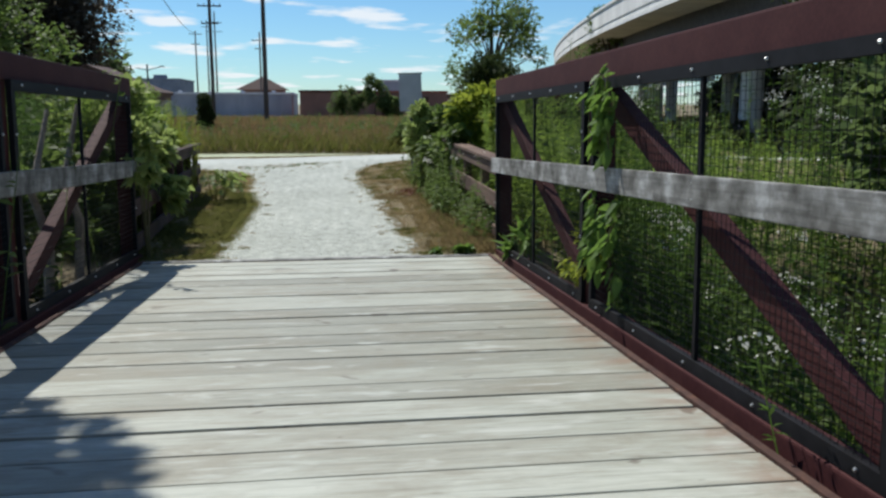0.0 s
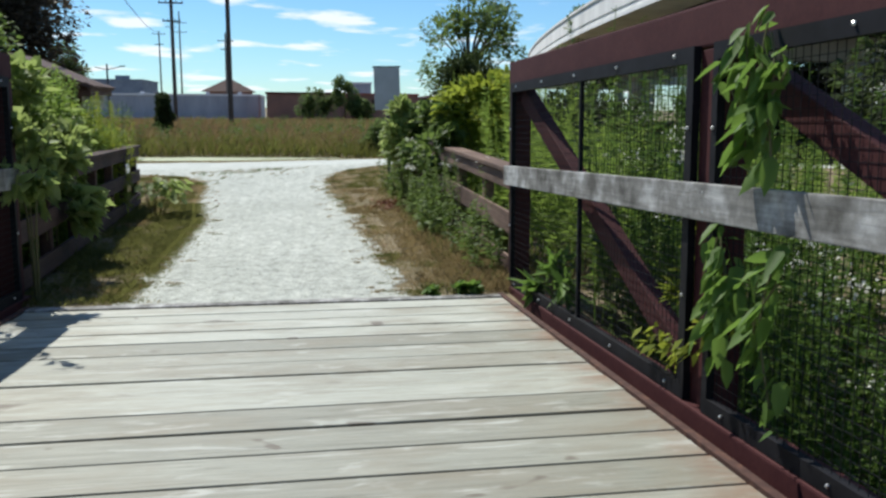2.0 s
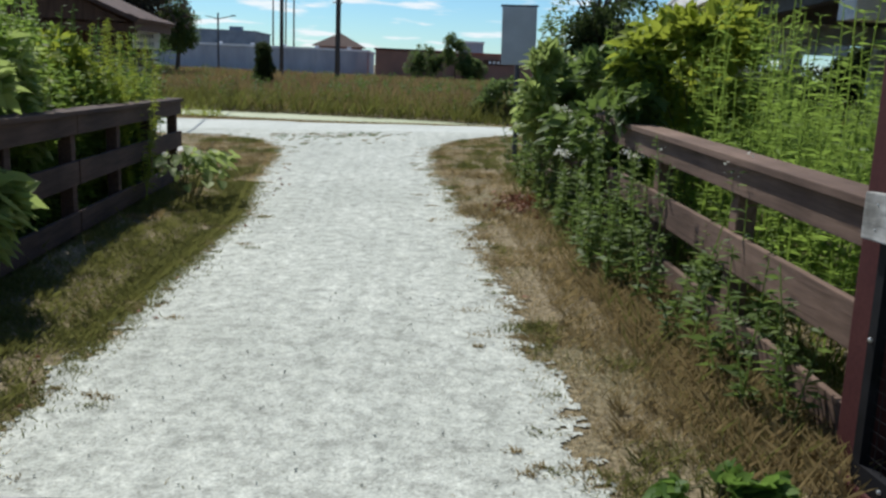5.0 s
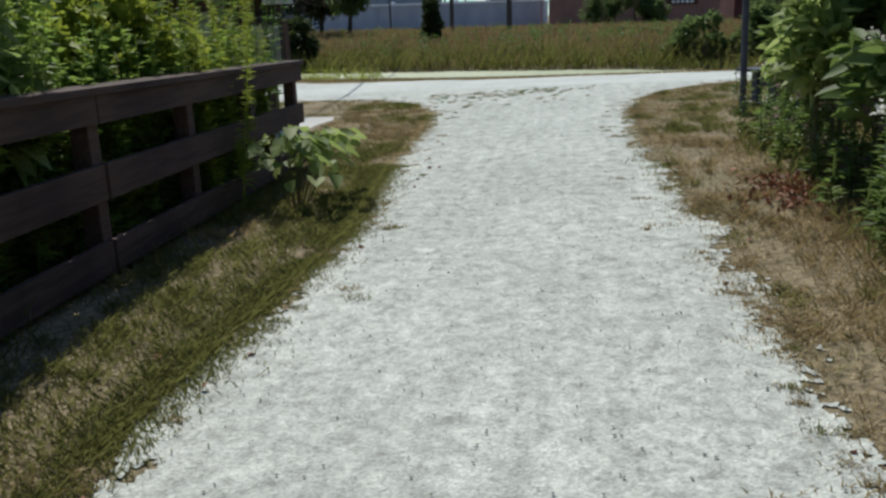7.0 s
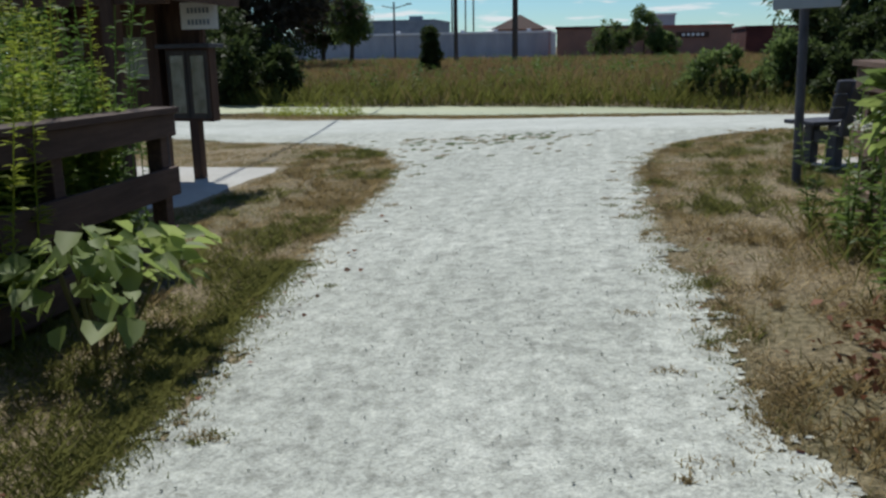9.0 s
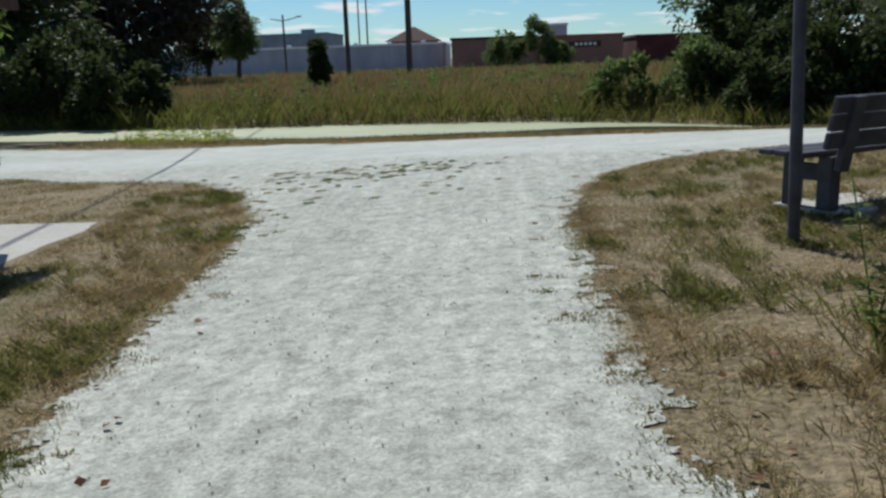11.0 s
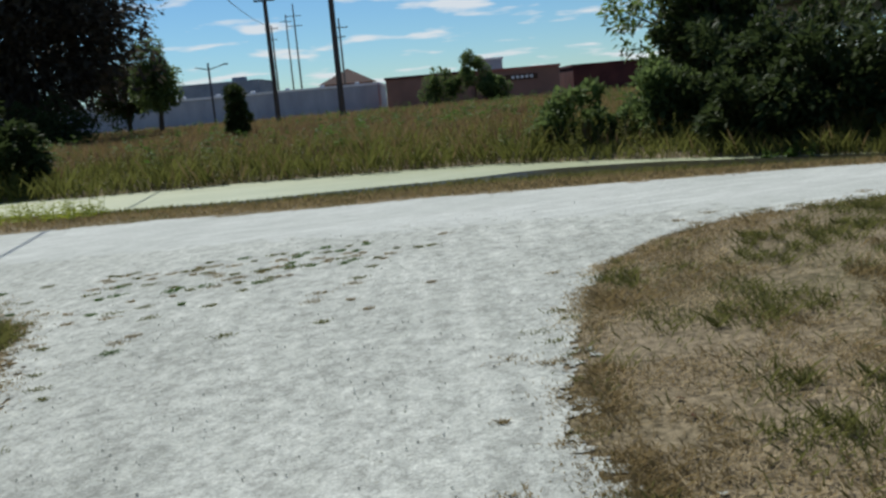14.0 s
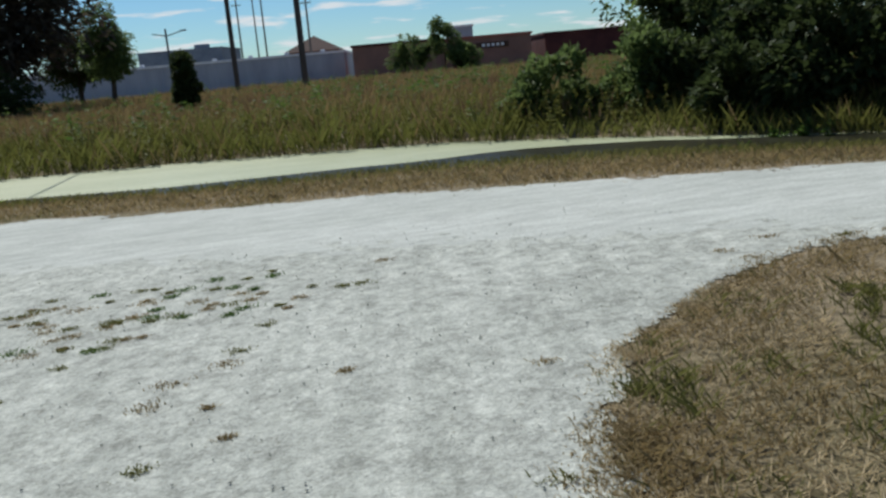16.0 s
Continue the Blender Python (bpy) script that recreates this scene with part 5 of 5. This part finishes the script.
# left shrubs take the leaf copy coloured as lit, right ones the dark
for x, y, z, r, n in ((3.8, 38.6, 0.4, (1.2, 1.0, 0.85), 1500), (5.2, 37.8, 0.6, (1.3, 1.0, 1.1), 1900), (6.6, 37.4, 0.8, (1.4, 1.0, 1.4), 2200), (6.7, 35.7, 0.4, (1.2, 0.9, 0.9), 1900), (8.0, 35.2, 0.7, (1.4, 1.1, 1.2), 2200), (9.8, 34.2, 0.8, (1.6, 1.2, 1.3), 2600), (12.0, 33.0, 0.8, (1.7, 1.2, 1.3), 2600),
                      (14.0, 30.3, 0.4, (1.8, 1.2, 0.8), 2000), (8.0, 36.5, 1.2, (2.0, 1.6, 1.4), 2800), (11.5, 35.5, 1.2, (2.2, 1.6, 1.5), 2800), (15.5, 34, 0.5, (2.4, 1.8, 0.9), 2200)):
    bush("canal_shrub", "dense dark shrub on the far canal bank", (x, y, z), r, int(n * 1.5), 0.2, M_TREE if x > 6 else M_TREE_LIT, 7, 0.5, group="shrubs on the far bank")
for x, y, z, r in ((1.9, 108, 1.8, (2.2, 1.6, 2.0)), (5.4, 108, 2.9, (2.0, 1.6, 3.3)), (7.4, 107, 1.4, (1.9, 1.4, 1.5))):
    bush("far_shrub", "green shrubs in front of the brick building", (x, y, z), r, 4200, 0.3, M_TREE_LIT, 6, 0.5, group="shrubs by the brick building")
# darker leaf colour stands in for shade from the trees
for x, y, z, r in ((-11.3, 40.4, 0.5, (1.8, 1.2, 1.1)), (-14.0, 41.0, 0.8, (2.6, 1.5, 1.7)), (-17.8, 42.0, 1.2, (3.0, 1.7, 2.3)), (-22.5, 43, 1.5, (3.2, 1.8, 2.4)), (-16, 45, 1.6, (3.4, 1.8, 2.2)), (-23, 70, 1.2, (3.6, 2.0, 2.0)), (-29, 71, 1.4, (3.8, 2.0, 2.3)), (-36, 72, 1.6, (4.2, 2.0, 2.6)), (-27, 45, 1.8, (3.4, 1.8, 2.6))):
    bush("canal_shrub", "dark shrub coloured as if in the shade of the trees", (x, y, z), r, 4800, 0.24, M_TREE, 6, 0.5, group="shrubs on the far bank")


def tree(label, x, y, height, radii, cz, n, size, mat, r=0.2, limbs=14):
    z0 = float(land(x, y))
    t = thing("tree", label, "tree", "trees along the canal", at=(x, y, z0))
    pts, cs = lumps((0, 0, cz), np.array(radii, dtype=float), n, 0.95)
    pts[:, 2] = np.maximum(pts[:, 2], 0.3)
    bm = bmesh.new()
    lean = RNG.normal(size=2) * 0.12
    tp = [(lean[0] * q * 2, lean[1] * q * 2, -0.3 + (height * 0.85 + 0.3) * q) for q in (0, 0.2, 0.45, 0.7, 1.0)]
    tube(bm, tp, (r * 1.25, r, r * 0.75, r * 0.45, r * 0.12), 9)
    part("trunk", bm, M_BARK, t)
    for c in cs[np.argsort(cs[:, 2])][:: max(1, len(cs) // limbs)]:
        s = min(max(c[2] * 0.55, 0.8), height * 0.75) / height
        b = (lean[0] * s * 2, lean[1] * s * 2, s * height)
        mid = tuple(0.5 * (np.array(b) + c) + (0, 0, 0.12 * height * 0.3))
        part("limb", tube(bmesh.new(), (b, mid, tuple(c)), (r * 0.35, r * 0.2, r * 0.07), 6), M_BARK, t)
    way = unit(pts - np.array((0, 0, cz - radii[2] * 0.4)))
    raw("crown", *leaves(pts, size, size * 0.55, way, 0.3), mat, t)
    return t


tree("large dark purple tinged tree on the canal bank", -26.3, 76, 18.5, (7.9, 5.5, 8.3), 8.6, 34000, 0.52, M_TREE_RED, 0.4)
tree("tall dark tree with dense crown", -21.0, 47, 12, (5.0, 4.2, 5.4), 5.4, 26000, 0.38, M_TREE, 0.3)
tree("green broad tree in a thicket by the canal", -13.2, 34.5, 7.5, (2.8, 2.5, 3.0), 4.4, 7000, 0.26, M_LEAF, 0.2)
tree("dark tree closing the canal view", -27.0, 43, 10, (4.2, 3.6, 4.6), 5.0, 14000, 0.4, M_TREE, 0.3)
tree("small rounded tree by the warehouse", -21.6, 88, 7.5, (1.9, 1.9, 2.8), 4.6, 9000, 0.3, M_TREE_LIT, 0.2)
tree("small rounded tree by the warehouse", -25.5, 92, 6.5, (2.9, 2.5, 2.4), 3.8, 9000, 0.3, M_TREE, 0.2)
tree("open crowned tree on the far bank", 9.1, 48, 9.3, (2.7, 2.5, 4.0), 4.8, 4400, 0.28, M_LEAF, 0.2)
tree("open crowned tree with bare lower trunk", 17.6, 52, 9.0, (1.9, 2.0, 3.0), 5.6, 2400, 0.28, M_TREE_LIT, 0.24)
tree("bushy tree beside the viaduct", 7.6, 40, 4.6, (1.7, 1.6, 1.9), 2.2, 7500, 0.24, M_TREE, 0.14)
tree("dark feathery tree beyond the bridge", 10.2, 14.5, 5.6, (2.0, 2.2, 2.3), 2.6, 6500, 0.2, M_TREE, 0.14)
tree("dark tree beyond the bridge", 12.5, 9.0, 6.5, (2.6, 3.0, 2.8), 2.8, 6500, 0.22, M_TREE, 0.16)
# out of view; added only to shade the near left of the deck
tree("unseen tall tree added to cast a shadow on the deck", -4.6, 8.5, 9.2, (1.05, 1.3, 1.6), 8.4, 7000, 0.2, M_TREE_LIT, 0.12)
tree("green sumac tree beside the mesh", 5.6, 7.0, 4.2, (1.3, 1.5, 0.9), 2.9, 1500, 0.22, M_TREE_LIT, 0.07)

# vine hanging on the mesh beside the truss post: one cluster over the rail, one behind it
vine = thing("climbing_vine", "green vine hanging on the truss mesh above and below the rail", "vine", at=(0, 0, 0))
for xx, yy, lo, hi, n in ((1.87, 5.95, 1.3, 1.97, 120), (1.915, 5.95, 0.42, 1.1, 130)):
    for s in range(6):
        y1 = yy + RNG.uniform(-0.26, 0.24)
        top = hi - RNG.uniform(0, 0.2)
        low = lo + RNG.uniform(0, 0.35)
        pts = [(xx - 0.02 * math.sin(q * 2.5), y1 + 0.06 * math.sin(q * 4 + s), top + (low - top) * q) for q in np.linspace(0, 1, 9)]
        part("stem", tube(bmesh.new(), pts, [0.005] * 9, 5), M_STEM, vine)
        m = n // 6
        q = np.array(pts)[RNG.integers(0, 9, m)] + RNG.normal(size=(m, 3)) * (0.02, 0.035, 0.04)
        q[:, 0] = np.minimum(q[:, 0], xx + 0.03)
        raw("foliage", *broad_leaves(q, 0.11, 0.058, np.tile((-0.5, -0.1, -0.8), (m, 1)), 0.5, 1.1), M_VINE, vine)
# a yellow green twig trailing past the post
pts = [(1.93, 6.1 + 0.1 * j, 0.66 - 0.035 * j + 0.05 * math.sin(j * 1.1)) for j in range(9)]
part("stem", tube(bmesh.new(), pts, [0.004] * 9, 5), M_STEM, vine)
q = np.repeat(np.array(pts), 8, 0) + RNG.normal(size=(72, 3)) * (0.015, 0.04, 0.03)
raw("foliage", *leaves(q, 0.075, 0.034, np.tile((-0.4, 0.1, -0.4), (72, 1)), 0.2, 0.8), M_WEED_YELLOW, vine, "yellow green trailing twig")
# fallen leaves
p = np.array((1.55, 16.1)) + RNG.normal(size=(420, 2)) * (0.18, 0.32)
stuff("leaf_litter", [leaves(grounded(p, 0.035), 0.065, 0.04, None, 0.1)], M_DEADLEAF, "small heap of dry brown fallen leaves", "leaves")
p = np.concatenate((scatter(40, -1.75, -1.2, 10.2, 20), scatter(40, 0.6, 1.2, 12, 22)))
stuff("leaf_litter", [leaves(grounded(p, 0.012), 0.04, 0.03, np.tile((1.5, 0.4, 0.0), (len(p), 1)), 0.0)], M_DEADLEAF, "scattered dry leaves at the path edge", "leaves")
# dead branches in the shaded truss
for y, z in ((7.6, 0.2), (8.5, 0.25)):
    bm = bmesh.new()
    tube(bm, ((-2.5, y, -1.2), (-2.42, y + 0.2, z + 0.4), (-2.5, y + 0.1, z + 0.8), (-2.45, y + 0.5, z + 1.5)), (0.05, 0.045, 0.035, 0.02), 7)
    tagged(part("dead_branch", bm, M_DEADWOOD), "pale bare branch in the thicket behind the mesh", "branch")
# loose stones on the gravel
p = scatter(5200, -2.6, 2.2, 9.9, 27)
p = p[on_path(p[:, 0], p[:, 1], -0.02)]
r = RNG.uniform(0.002, 0.007, (len(p), 1))
c = grounded(p, 0.01)
o = np.array(((1, 0, 0), (0, 1, 0), (-1, 0, 0), (0, -1, 0), (0, 0, 0.7), (0, 0, -0.7)))
v = c[:, None] + o[None] * r[:, :, None] * RNG.uniform(0.7, 1.4, (len(p), 6, 1))
f = np.array(((0, 1, 4), (1, 2, 4), (2, 3, 4), (3, 0, 4), (1, 0, 5), (2, 1, 5), (3, 2, 5), (0, 3, 5)))
f = (np.arange(len(p))[:, None, None] * 6 + f[None]).reshape(-1, 3)
tagged(raw("pebbles", v.reshape(-1, 3), f, M_GRAVEL), "loose grey limestone chips on the path", "stones", kind="stuff")
